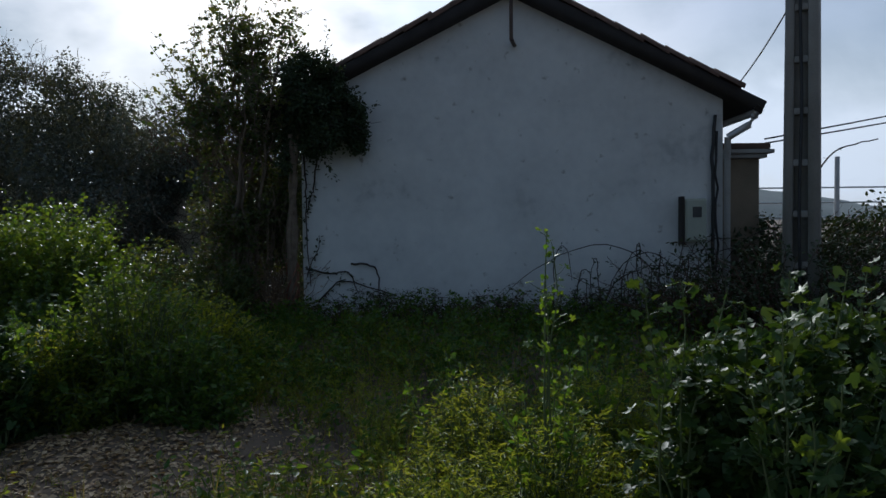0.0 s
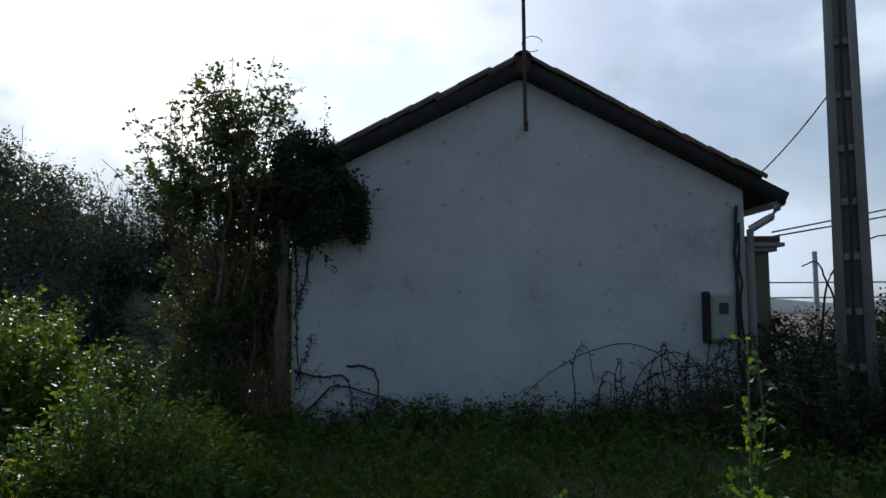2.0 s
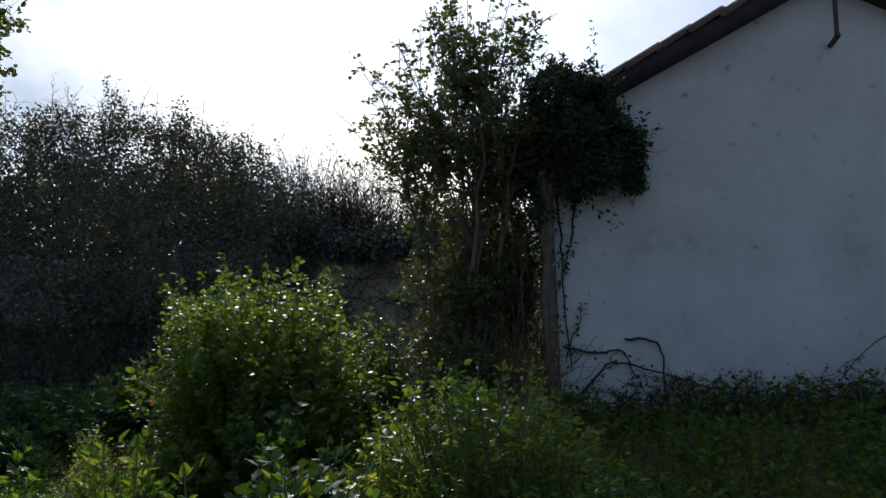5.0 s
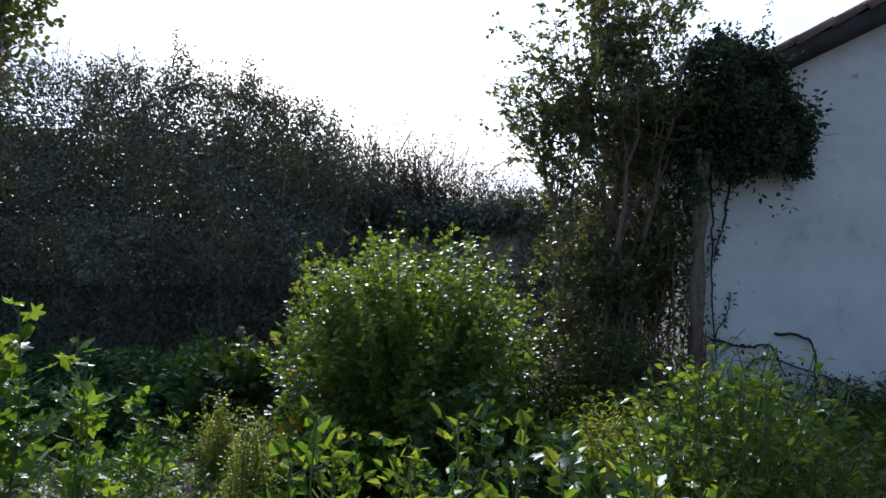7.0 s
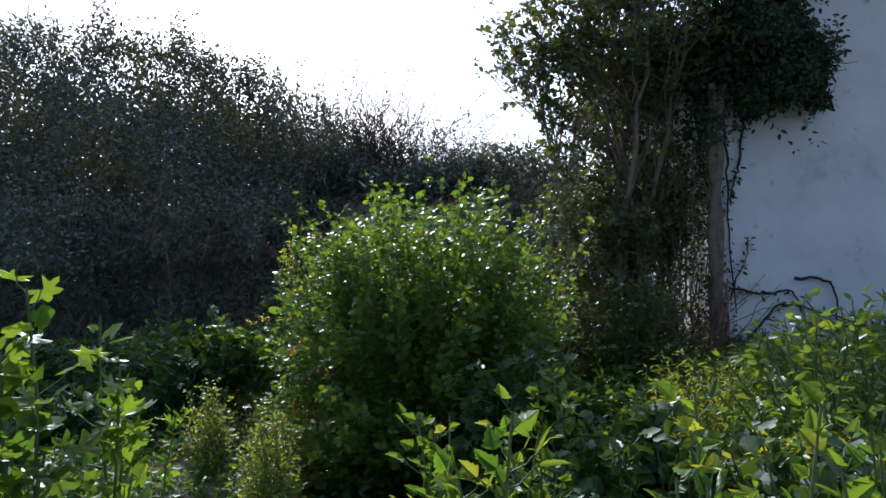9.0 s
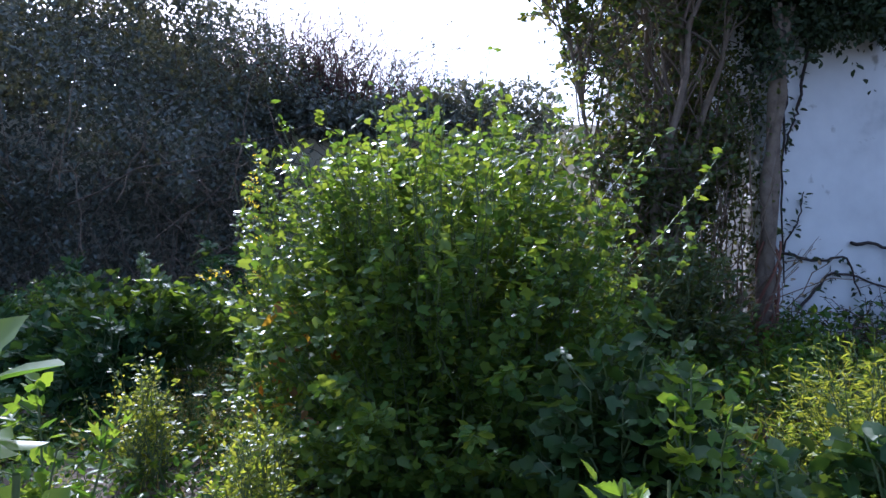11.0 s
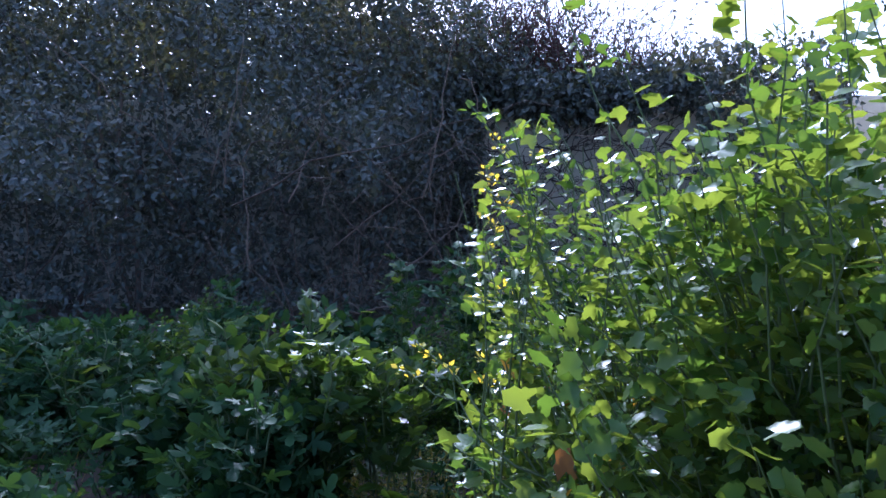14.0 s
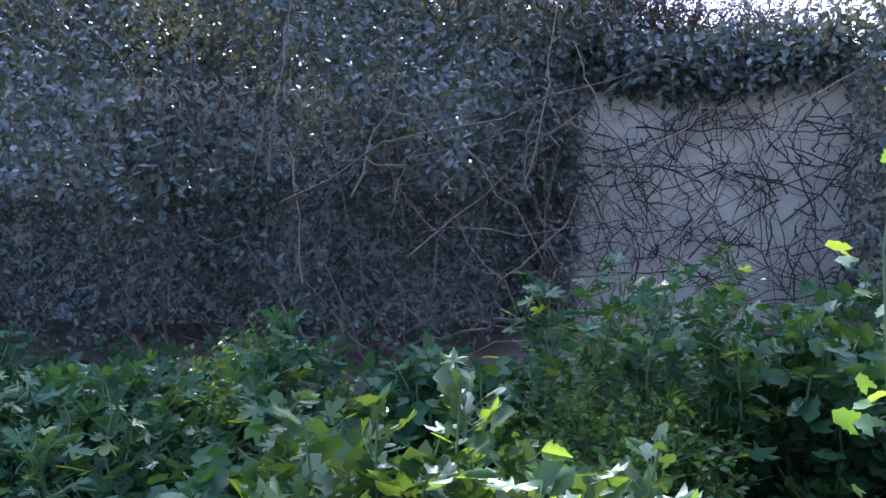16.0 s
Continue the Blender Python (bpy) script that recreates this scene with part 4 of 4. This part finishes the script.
# bramble thicket right of the gable
def thicket(name, label, x0, x1, y0, y1, h, n, per, size, leaf_mat, stem_mat, seed, r=0.006):
    g = np.random.RandomState(seed)
    b = np.stack([g.uniform(x0, x1, n), g.uniform(y0, y1, n), np.zeros(n)], 1)
    b[:, 2] = ground_z(b[:, 0], b[:, 1]) - 0.03
    tip = b + np.stack([g.normal(0, .5, n), g.normal(0, .25, n), g.uniform(.1, 1, n) * h], 1)
    tip[:, 1] = np.clip(tip[:, 1], y0 - 0.3, y1)
    p = arcs(b, tip, np.stack([0 * tip[:, 0], 0 * tip[:, 0], 0.35 * h * g.uniform(0, 1, n)], 1), 8, 0.03, g)
    ob = thing(name, label, "thicket", ((x0 + x1) / 2, (y0 + y1) / 2, 0.0))
    part("cane_tangle", mesh_np("cane_tangle", *(lambda t: (local(ob, t[0]), t[1]))(tubes(p, r, r * 0.4, 4)), stem_mat), ob)
    lv, lf = leaves_on(p, per, 0.3, 1, size, OVATE, g, 0.2, 0.04)
    part("foliage", mesh_np("foliage", local(ob, lv), lf, leaf_mat), ob)
    return ob


thicket("bramble_thicket", "tangled reddish bramble canes beside the house corner", 3.1, 6.8, 9.3, 10.7, 0.95, 520, 16, 0.05, M_IVY, M_REDSTEM, 301)
thicket("bramble_thicket", "tangled reddish brambles at the foot of the wall", -1.05, 3.4, 10.4, 10.85, 0.52, 460, 14, 0.04, M_IVY, M_REDSTEM, 302, 0.005)
thicket("bramble_thicket", "dense dark bramble heap round the foot of the pole", 3.8, 7.6, 8.7, 10.2, 1.25, 620, 44, 0.055, M_IVY, M_REDSTEM, 305)
thicket("bramble_thicket", "tangled dark brambles behind the pole", 4.6, 11.5, 10.8, 15.0, 1.5, 900, 14, 0.06, M_IVY, M_REDSTEM, 303)
thicket("bramble_thicket", "dry brown vines at the foot of the tree", -2.3, -1.15, 10.7, 11.4, 0.9, 220, 4, 0.04, M_LITTER, M_TWIG, 304, 0.006)


def bank_inside(g, n):
    x = g.uniform(4.7, 13.5, n)
    h = 1.55 + .25 * np.sin(x * 1.9) + .15 * np.sin(x * 5.3)
    z = h * g.uniform(.02, 1.05, n)
    return np.stack([x, 11.2 + .6 * z + np.abs(g.normal(0, .5, n)) + .2 * np.sin(x * 3), z], 1)


def dead_vine(label, paths, r=0.012, leaves=0, seed=0):
    g = np.random.RandomState(seed)
    ob = thing("dead_vine", label, "vine", tuple(paths[0][0]))
    p = []
    for q in paths:
        q = np.array(q, float)
        s = np.linspace(0, len(q) - 1, 18)
        i = np.minimum(s.astype(int), len(q) - 2)
        pp = q[i] + (q[i + 1] - q[i]) * (s - i)[:, None]
        for _ in range(3):
            pp[1:-1] = (pp[:-2] + 2 * pp[1:-1] + pp[2:]) / 4
        p.append(pp + g.normal(0, 0.006, pp.shape))
    p = np.array(p)
    multi("cane", p, r, r * 0.5, 5, M_VINE, ob)
    if leaves:
        lv, lf = leaves_on(p, leaves, 0.1, 1, 0.05, OVATE, g, 0.2, 0.04)
        part("foliage", mesh_np("foliage", local(ob, lv), lf, M_IVY), ob)


WY = GY - 0.04
dead_vine("thin dark vine hooked over the white wall", [[(-0.5, WY, 1.08), (-0.25, WY, 1.08), (-0.14, WY, 0.98), (-0.13, WY, 0.5)]], 0.014)
dead_vine("small leafy twig against the white wall", [[(-1.05, WY, 0.9), (-0.98, WY, 1.12), (-0.9, WY, 1.25), (-0.88, WY, 1.45)]], 0.008, 26, 5)
dead_vine("low dark vine along the foot of the wall", [[(-1.05, WY, 1.02), (-0.75, WY, 0.95), (-0.5, WY, 1.0), (-0.4, WY, 0.7)], [(-0.9, WY - .03, 0.6), (-0.65, WY, 0.9), (-0.3, WY, 0.8), (0.3, WY, 0.6)]], 0.012, 30, 6)
g = np.random.RandomState(8)
arch = []
for i in range(26):
    x = g.uniform(2.0, 4.0)
    dx = g.normal(.25, .35)
    h = g.uniform(.75, 1.45) + .12 * (x - 3)
    arch.append([(x, WY - g.uniform(0, .5), 0.4), (x + .3 * dx, WY - g.uniform(0, .2), .4 + .7 * (h - .4)), (x + dx, WY - g.uniform(.02, .3), h), (x + 1.9 * dx, WY - g.uniform(.02, .4), h - g.uniform(-.15, .5)), (x + 2.4 * dx, WY - g.uniform(.02, .4), h - g.uniform(0, .8))])
dead_vine("arching dark bramble canes in front of the white wall", arch, 0.008, 12, 9)
dead_vine("dark creeper hanging below the ivy beside the corner", [[(X0 + .03, WY, 2.5), (X0 + .06, WY, 2.1), (X0 + .05, WY, 1.6), (X0 + .1, WY, 0.8)], [(X0 + .2, WY, 2.4), (X0 + .15, WY, 2.0), (X0 + .1, WY, 1.9), (X0 + .08, WY, 1.7)]], 0.012, 34, 10)
dead_vine("bare dead vine climbing beside the utility pole", [[(5.2, 11.5, 0.8), (5.4, 11.5, 2.0), (5.75, 11.5, 2.5), (6.3, 11.5, 2.6)], [(5.6, 11.5, 0.8), (5.5, 11.5, 1.8), (5.3, 11.5, 2.3), (5.1, 11.5, 2.2)], [(6.3, 11.5, .8), (6.5, 11.5, 1.9), (6.9, 11.5, 2.4), (7.6, 11.5, 2.4)]], 0.016, 4, 12)


# ---- tree beside the house ----
def tree(name, label, at, stems, crown_c, crown_r, crown_n, per, size, mat, seed, r=0.035, clump=1.0, sub=9):
    """Stems to the crown, limbs to clumps, leaves on twigs of each clump."""
    g = np.random.RandomState(seed)
    z0 = float(ground_z(*at))
    ob = thing(name, label, "tree", (at[0], at[1], z0))
    tip = np.array(crown_c) + g.uniform(-.55, .55, (stems, 3)) * crown_r
    b = np.array([(at[0], at[1], z0 - .05)]) + g.normal(0, .13, (stems, 3)) * [1, 1, 0]
    p = arcs(b, tip, g.normal(0, .1, (stems, 3)), 12, 0.02, g)
    multi("trunk", p, r * g.uniform(.6, 1.1, stems), r * .3, 7, M_BARK, ob)
    # limb ends fill the crown unevenly
    e = unit(g.normal(0, 1, (crown_n, 3))) * g.uniform(.25, 1, (crown_n, 1)) ** .6 * crown_r + crown_c
    s, _ = along_paths(p[g.randint(stems, size=crown_n)], 1, .5, .98, g)
    q = arcs(s, e, np.tile([0, 0, .08], (crown_n, 1)), 6, .025, g)
    multi("limb", q, .008, .003, 4, M_BARK, ob)
    k = crown_n * sub
    s2, _ = along_paths(q, sub, .35, 1, g)
    e2 = s2 + unit(g.normal(0, 1, (k, 3)) + [0, 0, .5]) * g.uniform(.1, .34, (k, 1)) * clump
    tw = arcs(s2, e2, np.zeros((k, 3)), 4, .01, g)
    part("twig_mass", mesh_np("twig_mass", *(lambda t: (local(ob, t[0]), t[1]))(tubes(tw, .004, .0015, 3)), M_BARK), ob)
    lv, lf = leaves_on(tw, per, .1, 1, size, ROUND, g, .1, .02, .5)
    part("crown", mesh_np("crown", local(ob, lv), lf, mat), ob)
    return ob


tree("tree", "slender multi-stemmed evergreen tree with small dark leaves", (-1.95, 11.25), 7, (-1.98, 11.1, 3.35), np.array([1.25, .8, 1.12]), 125, 8, .05, M_TREE, 401, .035, .85, 10)
tree("young_tree", "leafy sapling climbing among the tree stems", (-2.05, 11.0), 6, (-1.95, 11.1, 1.55), np.array([.75, .5, 1.1]), 84, 11, .045, M_TREE, 402, .02)
tree("young_tree", "upright leafy shoots reaching above the roof", (-1.8, 11.5), 5, (-1.68, 11.2, 4.2), np.array([.8, .4, .55]), 34, 8, .052, M_TREE, 403, .015)
tree("far_tree", "tall broad tree rising behind the hedge", (-15.2, 22), 3, (-15.25, 22, 8.5), np.array([2.6, 2.4, 3.2]), 90, 8, .17, M_TREE, 404, .14, 3.0)
tree("young_tree", "thin leafy climber beside the house corner", (-1.55, 11.4), 4, (-1.52, 11.35, 1.8), np.array([.34, .5, 1.3]), 70, 8, .045, M_TREE, 406, .012)
# hanging dead strands among the stems
g = np.random.RandomState(405)
n = 120
b = np.stack([g.uniform(-2.3, -1.18, n), g.uniform(10.75, 11.9, n), np.full(n, 0.25)], 1)
tip = b + np.stack([g.normal(0, .2, n), g.normal(0, .1, n), g.uniform(.7, 1.9, n)], 1)
strands = thing("dead_vine", "pale dry vine strands among the tree stems", "vine", (-1.8, 11.2, .3))
multi("strand", arcs(b, tip, g.normal(0, .12, (n, 3)), 10, .025, g), .008, .003, 4, M_TWIG, strands)


# ---- ivy clump over the roof corner ----
def leaf_mass(name, label, category, at, inside, n, size, mat, seed, template=OVATE, twig_n=0, twig_mat=M_VINE, twig_len=.4, out=(0, -.6, .25), kind=""):
    """Leaves laid through a volume given by inside(g, n) -> world points."""
    g = np.random.RandomState(seed)
    ob = thing(name, label, category, at, kind=kind)
    pos = inside(g, n)
    d = unit(g.normal(0, 1, pos.shape) + [0, 0, -.5])
    nrm = unit(g.normal(0, .5, pos.shape) + np.array(out))
    v, f = blades(template, pos, d, nrm, size * g.uniform(.5, 1.25, len(pos)))
    part("foliage", mesh_np("foliage", local(ob, v), f, mat), ob)
    if twig_n:
        b = inside(g, twig_n)
        e = b + unit(g.normal(0, 1, b.shape) + [0, 0, .3]) * g.uniform(.3, 1, (len(b), 1)) * twig_len
        t = tubes(arcs(b, e, np.zeros_like(b), 6, .02, g), .006, .002, 4)
        part("twig_mass", mesh_np("twig_mass", local(ob, t[0]), t[1], twig_mat), ob)
    return ob


def ivy_inside(g, n):
    x = g.uniform(-1.3, -.3, n)
    roofline = 4.02 + .5 * (x + .55) * 0.9
    hi = np.minimum(roofline, np.interp(x, [-.75, -.3], [3.65, 2.95])) + .07 * np.sin(x * 17) + .05 * np.sin(x * 41)
    lo = 2.52 + .08 * np.sin(x * 9) + .06 * np.sin(x * 23 + 1) + np.where(x < -1.2, -.35, 0)
    z = lo + (hi - lo) * g.uniform(0, 1, n)
    y = 10.97 - (.42 + .16 * np.sin(x * 8 + z * 5) + .1 * np.sin(z * 13 - x * 7)) * g.uniform(0, 1, n) ** .7
    y = np.where(x < -1.15, y + .25, y)
    return np.stack([x + g.normal(0, .04, n), y, z + g.normal(0, .04, n)], 1)


ivy = leaf_mass("ivy_clump", "dense dark ivy clump overhanging the roof corner", "ivy", (-.9, 10.85, 2.45), ivy_inside, 20000, .047, M_IVY, 501, OVATE, 160, M_VINE, .3)
multi("trunk", np.array([[(-1.2, 10.82, .1), (-1.22, 10.84, .8), (-1.17, 10.86, 1.5), (-1.2, 10.85, 2.1), (-1.1, 10.85, 2.7)], [(-1.28, 10.86, .1), (-1.2, 10.8, .8), (-1.24, 10.84, 1.5), (-1.15, 10.83, 2.1), (-1.2, 10.85, 2.7)]]), [.065, .045], .035, 8, M_BARK, ivy)
t = tubes(np.array([[(-1.2 + .075 * math.cos(k + a), 10.83 + .075 * math.sin(k + a), .15 + a * .16) for a in np.linspace(0, 6, 16)] for k in range(5)]), .018, .008, 5)
part("creeper_tangle", mesh_np("creeper_tangle", local(ivy, t[0]), t[1], M_BRICK, True), ivy, "reddish creeper stems wound round the trunk")
g = np.random.RandomState(506)
n = 60
b = ivy_inside(g, n)
tip = b + np.stack([g.uniform(-.1, .3, n), g.uniform(-.25, 0, n), g.normal(0, .2, n)], 1)
tip[:, 0] = np.minimum(tip[:, 0], -.1)
p = arcs(b, tip, np.zeros((n, 3)), 5, .012, g)
lv, lf = leaves_on(p, 13, .3, 1, .055, OVATE, g, .2, .03)
part("sprig_foliage", mesh_np("sprig_foliage", local(ivy, lv), lf, M_IVY), ivy)


leaf_mass("bramble_bank", "dark tangled bramble bank beyond the utility pole", "brambles", (8, 11.5, 0), bank_inside, 32000, .085, M_IVY, 507, OVATE, 700, M_REDSTEM, .7)


# ivy along the left eave
g = np.random.RandomState(508)
n = 9000
pos = np.stack([g.normal(-1.38, .16, n), g.uniform(10.75, 14.4, n), np.zeros(n)], 1)
pos[:, 2] = 3.0 + .45 * (pos[:, 0] + 1.42) + g.normal(0, .17, n) + .12 * np.sin(pos[:, 1] * 4)
v, f = blades(OVATE, pos, g.normal(0, 1, pos.shape) + [0, 0, -.3], g.normal(0, .5, pos.shape) + [-.5, -.3, .5], .05 * g.uniform(.6, 1.2, n))
part("eave_foliage", mesh_np("eave_foliage", local(ivy, v), f, M_IVY), ivy)
n = 3500
pos = np.stack([g.normal(-1.2, .07, n), g.uniform(10.8, 12.2, n), g.uniform(.3, 3.0, n)], 1)
v, f = blades(OVATE, pos, g.normal(0, 1, pos.shape) + [0, 0, -.3], g.normal(0, .5, pos.shape) + [-.8, -.3, .2], .045 * g.uniform(.6, 1.2, n))
part("side_foliage", mesh_np("side_foliage", local(ivy, v), f, M_TREE), ivy)


# ---- hedge ----
def hedge_top(x):
    return np.interp(x, [-16, -12, -10.5, -8.5, -7.4, -6.3, -5.4, -4.7, -3.8], [5.2, 4.85, 4.9, 4.95, 4.7, 4.3, 3.9, 3.5, 2.95])


def hedge_inside(g, n):
    x = g.uniform(-15, -3.9, n)
    wave = .25 * np.sin(x * 1.7) + .18 * np.sin(x * 4.1 + 1)
    h = hedge_top(x) * (1 + .04 * np.sin(x * 5) + .04 * np.sin(x * 11) + .03 * np.sin(x * 23) + np.abs(g.normal(0, .025, n)))
    h *= 1 - np.clip((x + 7.2) / 2, 0, 1) * .3 * g.uniform(0, 1, n) ** 2
    s = g.uniform(0.02, 1, n) ** .9
    z = s * h
    lean = 14.5 + wave + 2.7 * np.clip((z - 1.4) / 3.4, 0, 1) ** 1.3 + .35 * np.sin(z * 3.1 + x * 2.3)
    lean = np.where(x > -5.6, np.maximum(lean, 14.9) + (x + 5.6) * 1.3, lean)
    y = lean + np.abs(g.normal(0, .5, n)) * np.where(z < 1.5, 1.4, 1) + np.where(z < 1.3, .5, 0)
    p = np.stack([x, y, z], 1)
    return p[~((x > -4.75) & (z < 2.4))]


hedge = leaf_mass("hedge", "tall overgrown dark bramble and ivy hedge", "hedge", (-9, 15, 0), hedge_inside, 105000, .07, M_HEDGE, 502, OVATE, 700, M_VINE, .7, (0, -.2, .3))
hedge2 = np.random.RandomState(503)
pos = hedge_inside(hedge2, 30000) * [1, 1, .95] + [0, 1.6, -.15]
v, f = blades(OVATE, pos, hedge2.normal(0, 1, pos.shape), hedge2.normal(0, .6, pos.shape) + [0, -.6, .3], .11)
part("inner_foliage", mesh_np("inner_foliage", local(hedge, v), f, M_HEDGE), hedge)
pos = hedge_inside(hedge2, 27000) * [1, 1, .83] + [0, 2.6, 0]
v, f = blades(OVATE, pos, hedge2.normal(0, 1, pos.shape), hedge2.normal(0, .6, pos.shape) + [0, -.8, .2], .18)
part("back_foliage", mesh_np("back_foliage", local(hedge, v), f, M_HEDGE), hedge)
# bare canes low on its face
n = 150
b = np.stack([hedge2.normal(-6.4, 1.3, n), hedge2.uniform(14.3, 15.3, n), np.where(hedge2.uniform(0, 1, n) < .5, -.02, hedge2.uniform(.2, 1.7, n))], 1)
b[:, 0] = np.minimum(b[:, 0], -4.5)
tip = b + np.stack([hedge2.normal(0, .8, n), hedge2.uniform(-.2, .6, n), hedge2.uniform(-.3, 1.9, n)], 1)
tip[:, 2] = np.maximum(tip[:, 2], .1)
t = tubes(arcs(b, tip, np.stack([hedge2.normal(0, .2, n), -hedge2.uniform(0, .25, n), hedge2.uniform(0, .5, n)], 1), 9, .035, hedge2), hedge2.uniform(.003, .008, n), .002, 4)
part("cane_tangle", mesh_np("cane_tangle", local(hedge, t[0]), t[1], M_TWIG), hedge, "bare dry pale-brown canes")
# bare branching twigs above the top, in loose groups
n = 80
x = hedge2.choice(np.array([-12.6, -11.2, -10.3, -9.4, -8.3, -7.6, -6.4]), n) + hedge2.normal(0, .3, n)
b = np.stack([x, 17.0 + hedge2.normal(0, .4, n), hedge_top(x) - .35], 1)
tip = b + np.stack([hedge2.normal(0, .25, n), hedge2.normal(0, .2, n), hedge2.uniform(.35, 1.0, n)], 1)
p = arcs(b, tip, hedge2.normal(0, .1, (n, 3)), 7, .03, hedge2)
sb, st = along_paths(p, 5, .35, .95, hedge2)
se = sb + unit(st + hedge2.normal(0, .6, sb.shape)) * hedge2.uniform(.08, .32, (len(sb), 1))
v, f = join([tubes(p, .009, .003, 4), tubes(arcs(sb, se, np.zeros_like(sb), 4, .012, hedge2), .004, .002, 4)])
part("top_twig_mass", mesh_np("top_twig_mass", local(hedge, v), f, M_TWIG), hedge, "bare twigs sticking out of the top")
n = 240
x = hedge2.uniform(-13.5, -5.2, n)
b = np.stack([x, 16.9 + hedge2.normal(0, .4, n), hedge_top(x) - .3], 1)
tip = b + np.stack([hedge2.normal(0, .4, n), hedge2.normal(0, .2, n), hedge2.uniform(.1, .55, n)], 1)
lv, lf = leaves_on(arcs(b, tip, hedge2.normal(0, .1, (n, 3)), 6, .03, hedge2), 22, 0, 1, .07, OVATE, hedge2, .1, .09)
part("top_foliage", mesh_np("top_foliage", local(hedge, lv), lf, M_HEDGE), hedge)
# trunks inside
n = 6
b = np.stack([hedge2.uniform(-11, -6.8, n), hedge2.uniform(15.3, 15.9, n), np.zeros(n) - .05], 1)
tip = b + np.stack([hedge2.normal(0, .3, n), hedge2.uniform(.3, 1, n), hedge2.uniform(2.2, 3.2, n)], 1)
multi("trunk", arcs(b, tip, hedge2.normal(0, .15, (n, 3)), 10, .06, hedge2), .032, .012, 6, M_BARK, hedge)


# ivy along the top of the back wall
def wall_ivy(g, n):
    x = g.uniform(-5.4, -1.1, n)
    z = 2.42 + .18 * np.sin(x * 2.1) * g.uniform(0, 1, n) + g.normal(0, .13, n)
    right = x > -2.55
    z = np.where(right & (g.uniform(0, 1, n) < .85), g.uniform(.1, 2.9, n), z)
    left = (x < -4.75) & (g.uniform(0, 1, n) < .5)
    z = np.where(left, g.uniform(.1, 2.6, n), z)
    return np.stack([x, 16.5 + g.normal(0, .16, n) - np.where(right, .25, 0), z], 1)


leaf_mass("wall_ivy", "dark ivy trailing over the garden wall top", "ivy", (-3, 16.4, 2.3), wall_ivy, 17000, .08, M_HEDGE, 504, OVATE, 200, M_VINE, .5)
# bare creeper over the pale wall
g = np.random.RandomState(505)
n = 260
b = np.stack([g.uniform(-5.2, -2.4, n), np.full(n, 16.5), g.uniform(.1, 1.9, n)], 1)
tip = b + np.stack([g.normal(0, .6, n), g.uniform(-.12, .06, n), g.normal(.25, .6, n)], 1)
tip[:, 2] = np.maximum(tip[:, 2], .1)
tip[:, 2] = np.minimum(tip[:, 2], 2.35)
creeper = thing("bare_creeper", "leafless dark creeper stems over the pale wall", "creeper", (-3.6, 16.5, .1))
multi("stem", arcs(b, tip, np.stack([g.normal(0, .42, n), -np.abs(g.normal(0, .05, n)), g.normal(0, .25, n)], 1), 12, .015, g), g.uniform(.004, .01, n), .0025, 5, M_VINE, creeper)
# bare shrub behind the wall
n = 1300
b = np.stack([g.uniform(-5.4, -1.6, n), g.uniform(17.0, 17.6, n), np.full(n, 2.0)], 1)
tip = b + np.stack([g.normal(0, .75, n), g.normal(0, .2, n), g.uniform(.35, 1.3, n) * np.interp(b[:, 0], [-5.4, -4.4, -3.8, -3.3, -2.6, -1.6], [1.9, 1.7, 1.5, 1.25, .85, .7])], 1)
shrub = thing("bare_shrub", "leafless reddish shrub twigs behind the garden wall", "shrub", (-3.3, 17.3, 0))
p = arcs(b, tip, g.normal(0, .35, (n, 3)), 9, .045, g)
t = tubes(p, .007, .003, 4)
part("twig_mass", mesh_np("twig_mass", local(shrub, t[0]), t[1], M_REDSTEM), shrub)
lv, lf = leaves_on(p, 13, .05, 1, .055, OVATE, g, .1, .06)
part("foliage", mesh_np("foliage", local(shrub, lv), lf, M_HEDGE), shrub)
stems_b = np.stack([g.uniform(-5, -1.6, 12), np.full(12, 17.3), np.full(12, -.05)], 1)
t = tubes(arcs(stems_b, stems_b + [0, 0, 2.4], g.normal(0, .1, (12, 3)), 6, .02, g), .03, .012, 5)
part("trunk", mesh_np("trunk", local(shrub, t[0]), t[1], M_BARK), shrub)

# ---- roof tiles, one by one, nearest the gable ----
for c, m in tile_spots:
    if c < 14:
        ob = part("tile", tile_me, roof)
        ob.matrix_basis = Matrix.Translation(-house.location) @ m
